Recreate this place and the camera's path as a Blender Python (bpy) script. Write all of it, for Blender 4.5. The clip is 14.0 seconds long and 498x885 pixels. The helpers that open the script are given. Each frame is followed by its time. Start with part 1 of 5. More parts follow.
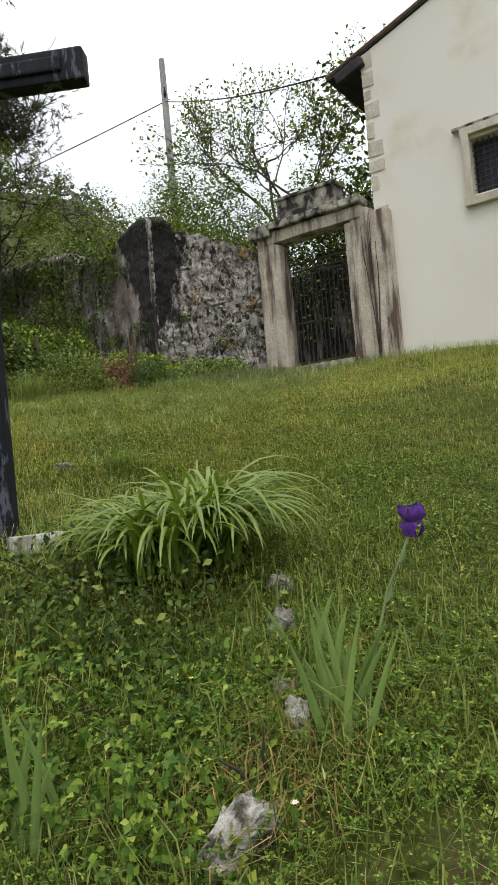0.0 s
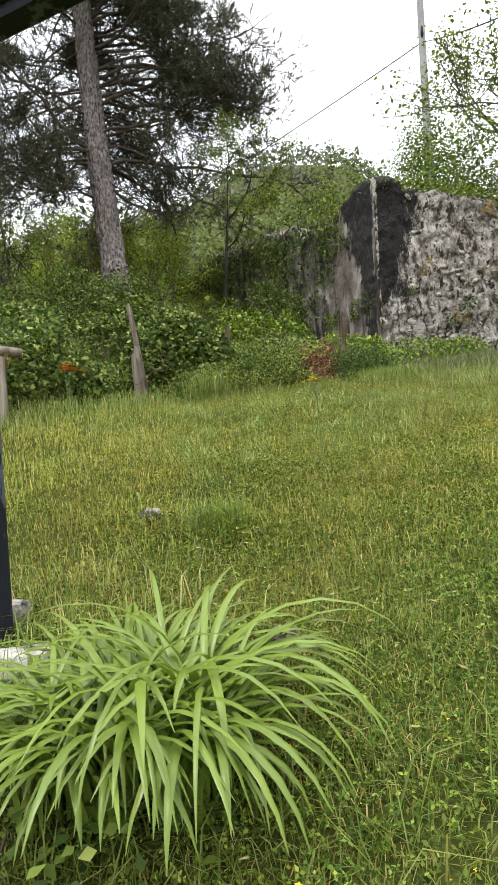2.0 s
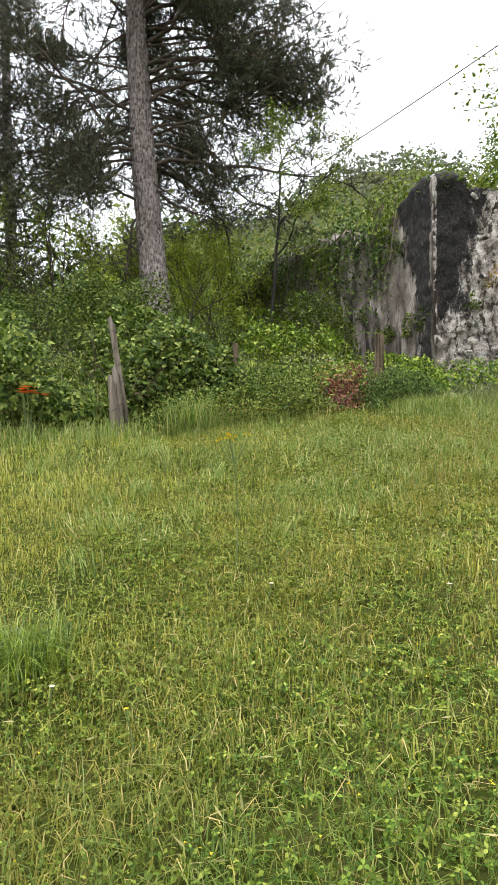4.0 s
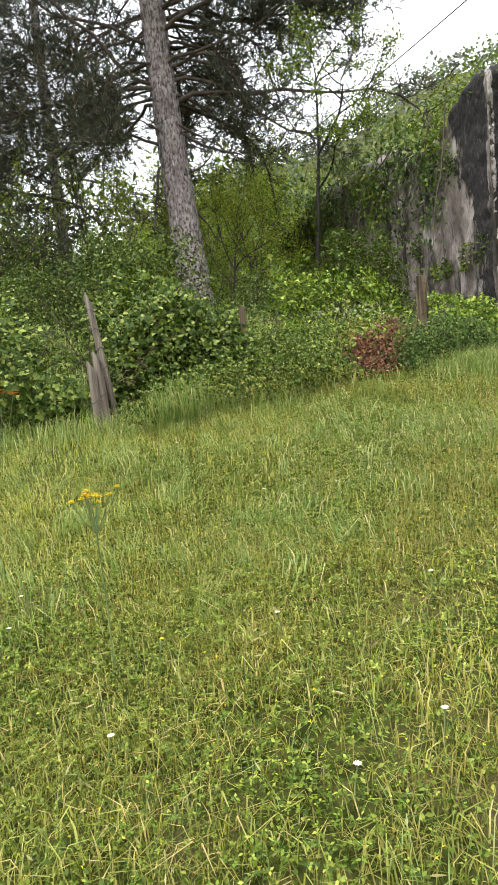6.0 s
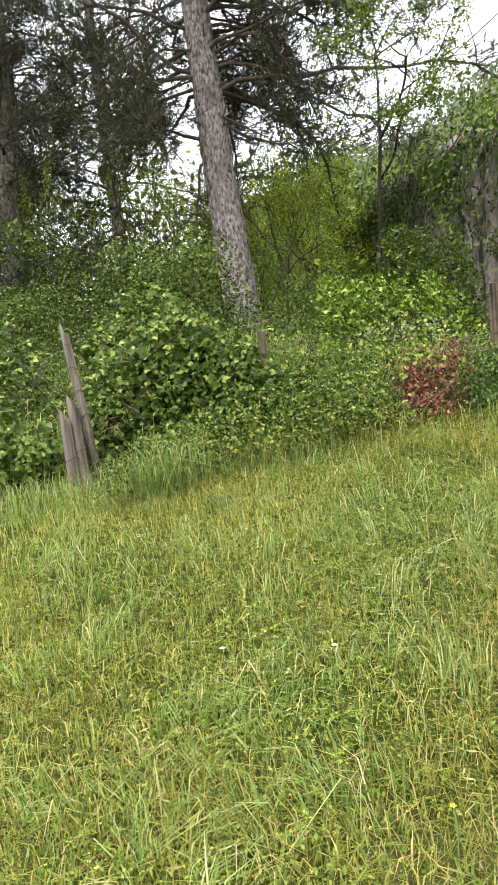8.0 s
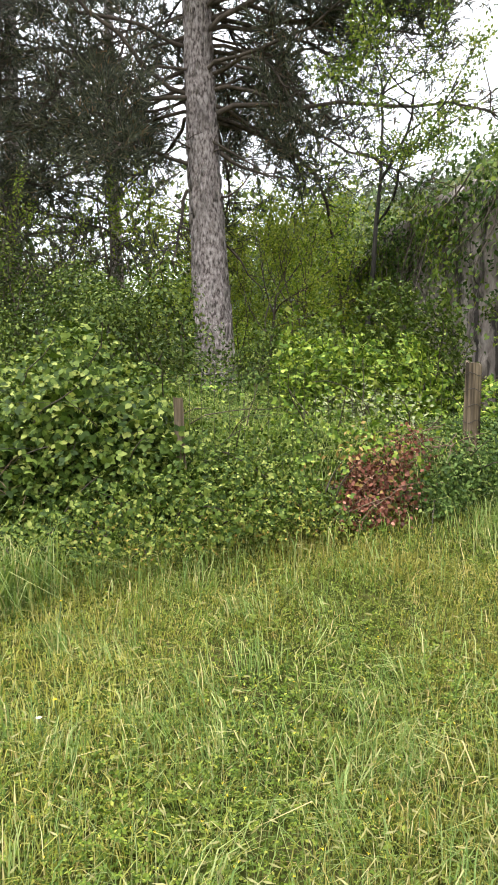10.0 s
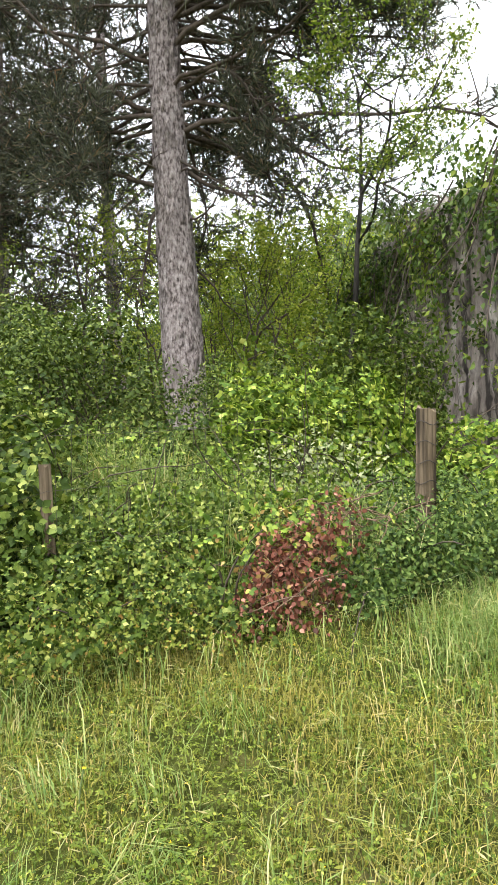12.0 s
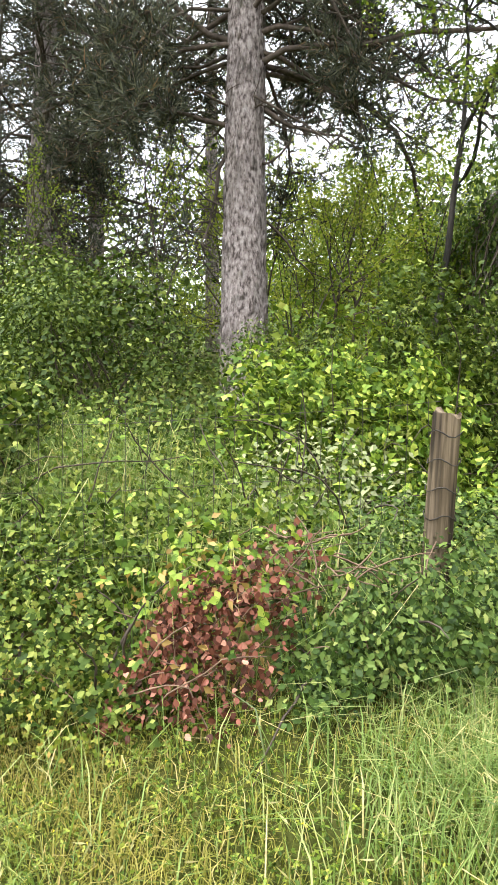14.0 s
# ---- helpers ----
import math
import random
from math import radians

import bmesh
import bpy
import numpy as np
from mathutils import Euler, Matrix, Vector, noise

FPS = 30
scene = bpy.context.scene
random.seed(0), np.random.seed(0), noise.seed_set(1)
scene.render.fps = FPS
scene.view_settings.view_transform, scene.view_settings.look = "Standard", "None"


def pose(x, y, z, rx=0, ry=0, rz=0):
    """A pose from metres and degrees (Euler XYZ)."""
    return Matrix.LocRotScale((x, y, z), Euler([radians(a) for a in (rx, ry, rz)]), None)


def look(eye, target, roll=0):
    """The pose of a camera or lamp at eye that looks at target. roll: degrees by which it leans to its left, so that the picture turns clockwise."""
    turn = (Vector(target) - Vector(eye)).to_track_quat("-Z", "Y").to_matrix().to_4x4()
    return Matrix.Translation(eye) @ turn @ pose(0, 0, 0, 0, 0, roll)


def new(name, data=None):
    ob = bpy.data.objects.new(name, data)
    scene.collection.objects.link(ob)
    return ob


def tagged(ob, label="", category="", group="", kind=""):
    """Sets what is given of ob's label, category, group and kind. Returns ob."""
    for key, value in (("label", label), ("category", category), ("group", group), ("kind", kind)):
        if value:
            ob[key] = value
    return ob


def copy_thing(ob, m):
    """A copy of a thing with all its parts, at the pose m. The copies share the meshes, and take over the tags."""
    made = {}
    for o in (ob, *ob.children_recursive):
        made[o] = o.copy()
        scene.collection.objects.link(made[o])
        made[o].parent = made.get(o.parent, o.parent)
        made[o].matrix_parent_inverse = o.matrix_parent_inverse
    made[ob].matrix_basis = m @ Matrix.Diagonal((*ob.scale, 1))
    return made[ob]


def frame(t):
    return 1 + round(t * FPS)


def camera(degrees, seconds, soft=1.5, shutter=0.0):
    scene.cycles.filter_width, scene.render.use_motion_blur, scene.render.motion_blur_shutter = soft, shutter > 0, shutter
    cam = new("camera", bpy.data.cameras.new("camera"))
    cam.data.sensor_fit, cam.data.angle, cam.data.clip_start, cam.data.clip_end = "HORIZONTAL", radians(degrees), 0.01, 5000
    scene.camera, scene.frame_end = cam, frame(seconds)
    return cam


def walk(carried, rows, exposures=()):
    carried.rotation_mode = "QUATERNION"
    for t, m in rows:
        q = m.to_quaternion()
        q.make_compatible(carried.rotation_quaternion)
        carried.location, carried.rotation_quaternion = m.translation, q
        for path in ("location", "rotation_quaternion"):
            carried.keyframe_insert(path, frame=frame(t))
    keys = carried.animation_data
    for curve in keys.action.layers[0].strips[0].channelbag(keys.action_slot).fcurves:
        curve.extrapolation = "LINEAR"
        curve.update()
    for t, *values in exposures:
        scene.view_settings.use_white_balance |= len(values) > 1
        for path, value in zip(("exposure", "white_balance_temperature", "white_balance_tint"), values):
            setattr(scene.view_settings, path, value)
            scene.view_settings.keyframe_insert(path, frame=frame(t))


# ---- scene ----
cam = camera(41.8, 14.0, soft=1.0)
METRES, EYE, TILT, LEAN, TURN = 9.0, 1.5, 0.0, 0.0, 35.5
ROWS = [
    (0.0, 0.0, 0.0, 0.0, 0.04, 0.42, 5.27),
    (0.5, 0.0239, 0.0362, 0.0027, 7.42, -0.88, 5.97),
    (1.0, 0.0451, 0.0697, 0.0132, 15.84, -2.72, 5.28),
    (1.5, 0.0529, 0.112, 0.0308, 18.87, -5.96, 5.36),
    (2.0, 0.0665, 0.1478, 0.0405, 23.1, -0.74, 3.49),
    (2.5, 0.0785, 0.1878, 0.0462, 27.04, -1.04, 3.88),
    (3.0, 0.0842, 0.228, 0.0569, 25.31, -3.09, 3.84),
    (3.5, 0.098, 0.269, 0.0647, 28.76, -2.75, 1.32),
    (4.0, 0.1036, 0.3033, 0.0717, 30.87, 0.01, 0.79),
    (6.5, 0.1125, 0.4672, 0.1145, 41.46, -5.8, 5.0),
    (7.0, 0.0984, 0.5037, 0.1223, 44.85, -3.41, 3.19),
    (7.5, 0.084, 0.536, 0.1313, 46.31, -4.44, 6.17),
    (10.0, 0.0472, 0.6819, 0.1729, 46.92, -2.22, 0.47),
    (10.5, 0.039, 0.7095, 0.1807, 49.13, -0.01, -0.7),
    (11.0, 0.0365, 0.7396, 0.1789, 48.46, -1.72, -0.76),
    (11.5, 0.038, 0.7672, 0.1863, 51.38, -2.49, 1.05),
    (12.0, 0.0336, 0.7981, 0.1954, 49.53, -0.26, 1.66),
    (12.5, 0.0299, 0.8264, 0.1965, 51.2, -1.45, -0.35),
    (13.0, 0.0279, 0.8565, 0.2041, 57.54, -1.36, 1.23),
    (13.5, 0.0186, 0.8873, 0.2125, 61.03, -1.07, 0.47),
    (14.0, 0.0026, 0.9192, 0.2121, 60.25, -3.55, -1.6),
]
EXPOSURES = [(0.0, -0.4), (0.5, -0.22), (1.5, 0.22), (3.0, 0.42), (4.2, 0.46), (6.5, 0.8), (7.0, 1.05), (7.5, 0.9), (10.0, 0.84), (11.0, 1.0), (11.5, 1.06), (12.5, 1.04), (13.0, 1.14), (13.5, 1.22), (14.0, 1.28)]
SKY, SUN = 1.48, 1.4
walk(cam, [(t, pose(0, 0, EYE, TILT, LEAN, TURN) @ pose(METRES * x, METRES * y, METRES * z, 90 + pitch, roll, yaw)) for t, x, y, z, yaw, pitch, roll in ROWS],
     exposures=EXPOSURES)

# ---- light ----
world = bpy.data.worlds.new("overcast_sky")
scene.world = world
world.use_nodes = True
wn, wl = world.node_tree.nodes, world.node_tree.links
sky = wn.new("ShaderNodeTexSky")
sky.sky_type, sky.sun_disc = "NISHITA", False
sky.sun_elevation, sky.sun_rotation = radians(66), radians(148)
scaled = wn.new("ShaderNodeMixRGB")
scaled.blend_type, scaled.inputs[0].default_value = "MULTIPLY", 1.0
scaled.inputs[2].default_value = (0.12, 0.12, 0.12, 1)
wl.new(sky.outputs[0], scaled.inputs[1])
cloud = wn.new("ShaderNodeTexNoise")
cloud.inputs["Scale"].default_value, cloud.inputs["Detail"].default_value = 2.2, 4.0
cloud_ramp = wn.new("ShaderNodeValToRGB")
cloud_ramp.color_ramp.elements[0].position, cloud_ramp.color_ramp.elements[0].color = 0.3, (0.86, 0.90, 0.95, 1)
cloud_ramp.color_ramp.elements[1].position, cloud_ramp.color_ramp.elements[1].color = 0.7, (1.06, 1.08, 1.1, 1)
coords = wn.new("ShaderNodeTexCoord")
wl.new(coords.outputs["Generated"], cloud.inputs["Vector"])
wl.new(cloud.outputs["Fac"], cloud_ramp.inputs[0])
veil = wn.new("ShaderNodeMixRGB")
veil.inputs[0].default_value = 0.9
wl.new(scaled.outputs[0], veil.inputs[1])
wl.new(cloud_ramp.outputs[0], veil.inputs[2])
split = wn.new("ShaderNodeSeparateXYZ")
wl.new(coords.outputs["Generated"], split.inputs[0])
zenith = wn.new("ShaderNodeMapRange")
for socket, value in zip(("From Min", "From Max", "To Min", "To Max"), (0.25, 1.0, 0.92, 1.75)):
    zenith.inputs[socket].default_value = value
wl.new(split.outputs["Z"], zenith.inputs["Value"])
overcast = wn.new("ShaderNodeMixRGB")
overcast.blend_type, overcast.inputs[0].default_value = "MULTIPLY", 1.0
wl.new(veil.outputs[0], overcast.inputs[1])
wl.new(zenith.outputs["Result"], overcast.inputs[2])
wl.new(overcast.outputs[0], wn["Background"].inputs[0])
wn["Background"].inputs[1].default_value = SKY
sun = new("sun", bpy.data.lights.new("sun", "SUN"))
sun.data.energy, sun.data.angle, sun.data.color = SUN, radians(18), (1.0, 0.97, 0.92)
sun.matrix_world = look((7, -11, 30), (0, 0, 0))

# ---- materials ----
def mat(name):
    m = bpy.data.materials.new(name)
    m.use_nodes = True
    return m, m.node_tree.nodes, m.node_tree.links, m.node_tree.nodes["Principled BSDF"]


def noise_node(n, l, scale, detail=4.0, stretch=(1, 1, 1), rough=0.55, space="Object"):
    tc = n.new("ShaderNodeTexCoord")
    mp = n.new("ShaderNodeMapping")
    mp.inputs["Scale"].default_value = stretch
    if space == "World":
        geo = n.new("ShaderNodeNewGeometry")
        l.new(geo.outputs["Position"], mp.inputs[0])
    else:
        l.new(tc.outputs[space], mp.inputs[0])
    tx = n.new("ShaderNodeTexNoise")
    tx.inputs["Scale"].default_value, tx.inputs["Detail"].default_value, tx.inputs["Roughness"].default_value = scale, detail, rough
    l.new(mp.outputs[0], tx.inputs["Vector"])
    return tx.outputs["Fac"]


def ramp(n, l, fac, stops):
    r = n.new("ShaderNodeValToRGB")
    e = r.color_ramp.elements
    while len(e) < len(stops):
        e.new(0.5)
    for el, (p, c) in zip(e, stops):
        el.position, el.color = p, (*c, 1)
    l.new(fac, r.inputs[0])
    return r.outputs[0]


def mix(n, l, fac, a, b, kind="MIX"):
    x = n.new("ShaderNodeMixRGB")
    x.blend_type = kind
    for i, v in enumerate((fac, a, b)):
        if isinstance(v, (int, float)):
            x.inputs[i].default_value = v
        elif isinstance(v, tuple):
            x.inputs[i].default_value = (*v, 1)
        else:
            l.new(v, x.inputs[i])
    return x.outputs[0]


def bump(n, l, bsdf, height, strength=0.5, distance=0.02):
    b = n.new("ShaderNodeBump")
    b.inputs["Strength"].default_value, b.inputs["Distance"].default_value = strength, distance
    l.new(height, b.inputs["Height"])
    l.new(b.outputs[0], bsdf.inputs["Normal"])


def leaf_material(name, stops, patch=None, translucent=0.12, rough=0.5, patch_scale=0.5, patch_at=(0.45, 0.65), gloss=0.15, blue=0.86):
    """Leaves: each island takes its own tone; patch is a second tone that comes in by area."""
    m, n, l, bsdf = mat(name)
    geo = n.new("ShaderNodeNewGeometry")
    col = ramp(n, l, geo.outputs["Random Per Island"], [(p, (c[0] * 1.05, c[1], c[2] * blue)) for p, c in stops])
    if patch:
        area = ramp(n, l, noise_node(n, l, patch_scale, 3.0, space="World"), [(patch_at[0], (0, 0, 0)), (patch_at[1], (1, 1, 1))])
        col = mix(n, l, area, col, mix(n, l, 0.75, col, patch))
    info = n.new("ShaderNodeObjectInfo")
    tone = ramp(n, l, info.outputs["Random"], [(0.0, (0.87, 0.85, 0.78)), (1.0, (1.18, 1.1, 1.0))])
    col = mix(n, l, 1.0, col, tone, "MULTIPLY")
    l.new(col, bsdf.inputs["Base Color"])
    bsdf.inputs["Roughness"].default_value = rough
    bsdf.inputs["Specular IOR Level"].default_value = gloss
    tr = n.new("ShaderNodeBsdfTranslucent")
    l.new(mix(n, l, 1.0, col, (1.25, 1.3, 0.7), "MULTIPLY"), tr.inputs[0])
    mx = n.new("ShaderNodeMixShader")
    mx.inputs[0].default_value = translucent
    l.new(bsdf.outputs[0], mx.inputs[1])
    l.new(tr.outputs[0], mx.inputs[2])
    l.new(mx.outputs[0], n["Material Output"].inputs[0])
    return m


def surface(name, stops, scale, stain=None, stain_scale=0.6, stain_at=(0.5, 0.7), stretch=(1, 1, 1), rough=0.85, relief=0.5, depth=0.02,
            grain=18.0, metal=0.0, stain_stretch=None, soot=False, gloss=0.2):
    """A weathered solid surface: broad tones, fine grain, stains, relief."""
    m, n, l, bsdf = mat(name)
    broad = noise_node(n, l, scale, 5.0, stretch, space="World")
    col = ramp(n, l, broad, stops)
    fine = noise_node(n, l, grain, 5.0, stretch, 0.65, space="World")
    col = mix(n, l, 0.55, col, ramp(n, l, fine, [(0.3, (0.45, 0.45, 0.45)), (0.7, (1.25, 1.25, 1.25))]), "MULTIPLY")
    if stain:
        s = ramp(n, l, noise_node(n, l, stain_scale, 6.0, stain_stretch or (1, 1, 0.35), 0.6, space="World"), [(stain_at[0], (0, 0, 0)), (stain_at[1], (1, 1, 1))])
        col = mix(n, l, s, col, stain)
    if soot:
        at = n.new("ShaderNodeAttribute")
        at.attribute_name = "soot"
        edge = n.new("ShaderNodeMath")
        edge.operation = "MULTIPLY_ADD"
        l.new(noise_node(n, l, 3.6, 8.0, (1.5, 1.5, 0.5), 0.7, space="World"), edge.inputs[0])
        edge.inputs[1].default_value = 1.0
        l.new(at.outputs["Fac"], edge.inputs[2])
        black = ramp(n, l, fine, [(0.35, (0.014, 0.013, 0.013)), (0.6, (0.042, 0.038, 0.037)), (0.78, (0.15, 0.14, 0.13))])
        col = mix(n, l, ramp(n, l, edge.outputs[0], [(0.9, (0, 0, 0)), (1.06, (1, 1, 1))]), col, black)
    l.new(col, bsdf.inputs["Base Color"])
    bsdf.inputs["Roughness"].default_value, bsdf.inputs["Metallic"].default_value = rough, metal
    bsdf.inputs["Specular IOR Level"].default_value = gloss
    bump(n, l, bsdf, mix(n, l, 0.5, broad, fine), relief, depth)
    return m


GRASS = leaf_material("grass_blades", [(0.0, (0.07, 0.1, 0.02)), (0.3, (0.19, 0.225, 0.05)), (0.65, (0.32, 0.335, 0.09)), (0.88, (0.46, 0.44, 0.16)), (1.0, (0.66, 0.55, 0.32))],
                      blue=1.0, patch=(0.31, 0.285, 0.09), patch_scale=1.3, patch_at=(0.5, 0.64), translucent=0.42)
LUSH_GRASS = leaf_material("lush_grass_blades", [(0.0, (0.075, 0.14, 0.028)), (0.5, (0.155, 0.245, 0.055)), (0.9, (0.3, 0.37, 0.11)), (1.0, (0.52, 0.48, 0.22))], blue=1.0, patch=(0.24, 0.285, 0.075), patch_scale=1.2, translucent=0.4)
TALL_GRASS = leaf_material("tall_grass", [(0.0, (0.1, 0.18, 0.05)), (0.5, (0.21, 0.315, 0.1)), (0.85, (0.35, 0.42, 0.185)), (1.0, (0.58, 0.52, 0.3))], blue=1.0, translucent=0.34)
SEED = leaf_material("seed_heads", [(0.0, (0.24, 0.26, 0.12)), (1.0, (0.42, 0.4, 0.22))])
CLOVER = leaf_material("clover", [(0.0, (0.03, 0.065, 0.01)), (0.45, (0.085, 0.145, 0.022)), (0.85, (0.17, 0.24, 0.04)), (1.0, (0.33, 0.37, 0.09))], patch=(0.16, 0.19, 0.035), patch_scale=0.9, patch_at=(0.5, 0.68), translucent=0.15)
LUSH_CLOVER = leaf_material("lush_clover", [(0.0, (0.025, 0.065, 0.013)), (0.45, (0.08, 0.16, 0.03)), (0.85, (0.175, 0.275, 0.055)), (1.0, (0.33, 0.4, 0.11))], translucent=0.2, blue=0.75)
LILY = leaf_material("daylily_leaf", [(0.0, (0.045, 0.095, 0.018)), (0.5, (0.135, 0.22, 0.038)), (1.0, (0.31, 0.41, 0.09))], rough=0.32, translucent=0.22, gloss=0.5)
IRIS_LEAF = leaf_material("iris_leaf", [(0.0, (0.15, 0.27, 0.07)), (1.0, (0.28, 0.42, 0.14))], blue=1.0, rough=0.5, translucent=0.35)
PETAL = leaf_material("iris_petal", [(0.0, (0.035, 0.01, 0.15)), (0.5, (0.09, 0.03, 0.33)), (1.0, (0.22, 0.11, 0.56))], translucent=0.3)
BRAMBLE = leaf_material("bramble_leaf", [(0.0, (0.018, 0.04, 0.009)), (0.45, (0.052, 0.095, 0.02)), (0.8, (0.13, 0.195, 0.048)), (1.0, (0.34, 0.4, 0.15))], gloss=0.12, translucent=0.18, blue=0.8)
VINE = leaf_material("vine_leaf", [(0.0, (0.03, 0.07, 0.012)), (0.4, (0.09, 0.17, 0.028)), (0.75, (0.21, 0.32, 0.055)), (1.0, (0.4, 0.48, 0.13))], translucent=0.22)
IVY = leaf_material("ivy_leaf", [(0.0, (0.018, 0.04, 0.012)), (0.55, (0.06, 0.115, 0.03)), (0.9, (0.14, 0.215, 0.07)), (1.0, (0.28, 0.35, 0.14))], gloss=0.15, rough=0.5, blue=0.8)
GROUNDLEAF = leaf_material("creeping_leaf", [(0.0, (0.07, 0.12, 0.016)), (0.5, (0.16, 0.21, 0.035)), (0.85, (0.26, 0.29, 0.065)), (1.0, (0.36, 0.22, 0.08))])
SHRUB = leaf_material("shrub_leaf", [(0.0, (0.04, 0.08, 0.012)), (0.55, (0.115, 0.185, 0.03)), (0.9, (0.21, 0.28, 0.055)), (1.0, (0.36, 0.41, 0.13))], translucent=0.22)
SHRUB_WARM = leaf_material("yellowish_shrub_leaf", [(0.0, (0.1, 0.165, 0.025)), (0.5, (0.22, 0.3, 0.05)), (1.0, (0.4, 0.45, 0.1))], translucent=0.4)
SHRUB_PALE = leaf_material("pale_shrub_leaf", [(0.0, (0.08, 0.15, 0.022)), (0.5, (0.19, 0.29, 0.045)), (1.0, (0.38, 0.45, 0.1))], translucent=0.42)
SHRUB_DARK = leaf_material("dark_shrub_leaf", [(0.0, (0.022, 0.045, 0.01)), (0.6, (0.065, 0.11, 0.022)), (0.92, (0.15, 0.21, 0.05)), (1.0, (0.26, 0.32, 0.1))])
# Pale tones stand for the sky's sheen on grass seen at a low angle.
SHEEN_GRASS = leaf_material("sky_sheen_far_grass", [(0.0, (0.2, 0.27, 0.06)), (0.5, (0.37, 0.44, 0.12)), (0.85, (0.55, 0.56, 0.21)), (1.0, (0.7, 0.62, 0.36))], blue=1.0, translucent=0.45, patch=(0.46, 0.43, 0.14), patch_scale=1.1, patch_at=(0.48, 0.66))
GREY_LEAF = leaf_material("grey_green_leaf", [(0.0, (0.12, 0.17, 0.09)), (1.0, (0.36, 0.41, 0.26))])
RED_LEAF = leaf_material("red_brown_leaf", [(0.0, (0.04, 0.018, 0.012)), (0.5, (0.14, 0.055, 0.04)), (0.85, (0.31, 0.13, 0.105)), (1.0, (0.5, 0.28, 0.23))], translucent=0.15, blue=0.95)
DRY_LEAF = leaf_material("dry_leaf", [(0.0, (0.2, 0.14, 0.055)), (1.0, (0.45, 0.34, 0.16))], translucent=0.15)
NEEDLE = leaf_material("pine_needles", [(0.0, (0.026, 0.033, 0.026)), (0.55, (0.06, 0.073, 0.055)), (0.9, (0.115, 0.132, 0.09)), (1.0, (0.19, 0.13, 0.085))], translucent=0.12, blue=1.0)
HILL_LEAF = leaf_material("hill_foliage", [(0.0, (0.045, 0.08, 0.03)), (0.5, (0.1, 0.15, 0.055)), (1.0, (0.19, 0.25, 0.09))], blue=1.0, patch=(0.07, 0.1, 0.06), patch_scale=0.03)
# Distance haze is put into the greyer, paler leaf colour of the ridge.
HAZY_LEAF = leaf_material("hazy_ridge_foliage", [(0.0, (0.075, 0.095, 0.075)), (0.5, (0.11, 0.14, 0.105)), (1.0, (0.16, 0.19, 0.14))], blue=1.0)
WHITE_PETAL = leaf_material("white_petal", [(0.0, (0.6, 0.6, 0.58)), (1.0, (0.8, 0.8, 0.76))])
YELLOW_PETAL = leaf_material("yellow_petal", [(0.0, (0.55, 0.42, 0.02)), (1.0, (0.75, 0.62, 0.04))])
ORANGE_PETAL = leaf_material("orange_petal", [(0.0, (0.6, 0.1, 0.02)), (1.0, (0.8, 0.18, 0.04))])
SOIL = surface("lawn_soil", [(0.3, (0.035, 0.045, 0.01)), (0.55, (0.075, 0.085, 0.02)), (0.75, (0.13, 0.12, 0.04))], 14.0, grain=70, relief=0.8, depth=0.03, rough=1.0, gloss=0.05,
               stain=(0.12, 0.1, 0.045), stain_scale=1.5, stain_at=(0.56, 0.7), stain_stretch=(1, 1, 1))
BARK = surface("pine_bark", [(0.36, (0.075, 0.06, 0.055)), (0.45, (0.22, 0.18, 0.168)), (0.62, (0.42, 0.365, 0.345))], 30.0, stretch=(1, 1, 0.42), grain=80, relief=1.0, depth=0.05,
               stain=(0.12, 0.1, 0.09), stain_scale=2.2, stain_at=(0.52, 0.72), stain_stretch=(1, 1, 0.5))
TWIG = surface("twig_bark", [(0.3, (0.05, 0.04, 0.03)), (0.7, (0.13, 0.1, 0.08))], 8.0, stretch=(1, 1, 0.3), grain=30)
DARK_BARK = surface("dark_young_bark", [(0.3, (0.018, 0.016, 0.014)), (0.7, (0.06, 0.052, 0.045))], 8.0, stretch=(1, 1, 0.3), grain=30)
STEM = surface("green_stem", [(0.3, (0.12, 0.17, 0.06)), (0.7, (0.2, 0.25, 0.1))], 8.0, rough=0.6, relief=0.1)
PLASTER = surface("cream_plaster", [(0.3, (0.8, 0.745, 0.66)), (0.7, (0.86, 0.81, 0.73))], 0.8, grain=60, relief=0.15, depth=0.005,
                  stain=(0.62, 0.56, 0.41), stain_scale=0.9, stain_at=(0.56, 0.75), stain_stretch=(1, 1, 1))
QUOIN = surface("plaster_quoin", [(0.3, (0.55, 0.49, 0.4)), (0.7, (0.72, 0.66, 0.55))], 4.0, grain=40, relief=0.4, depth=0.01, stain=(0.38, 0.33, 0.25), stain_scale=2.5)
PORTAL = surface("weathered_limestone", [(0.3, (0.36, 0.31, 0.25)), (0.5, (0.56, 0.49, 0.4)), (0.75, (0.72, 0.66, 0.56))], 2.2, grain=25, relief=0.5, depth=0.015,
                 stain=(0.12, 0.085, 0.07), stain_scale=5.5, stain_at=(0.47, 0.6), stain_stretch=(1, 1, 0.12))
LINTEL = surface("blackened_limestone", [(0.3, (0.2, 0.18, 0.16)), (0.55, (0.4, 0.36, 0.3)), (0.75, (0.6, 0.55, 0.47))], 3.0, grain=22, relief=0.6, depth=0.02,
                 stain=(0.03, 0.027, 0.026), stain_scale=4.0, stain_at=(0.44, 0.56), stain_stretch=(1, 1, 0.7))
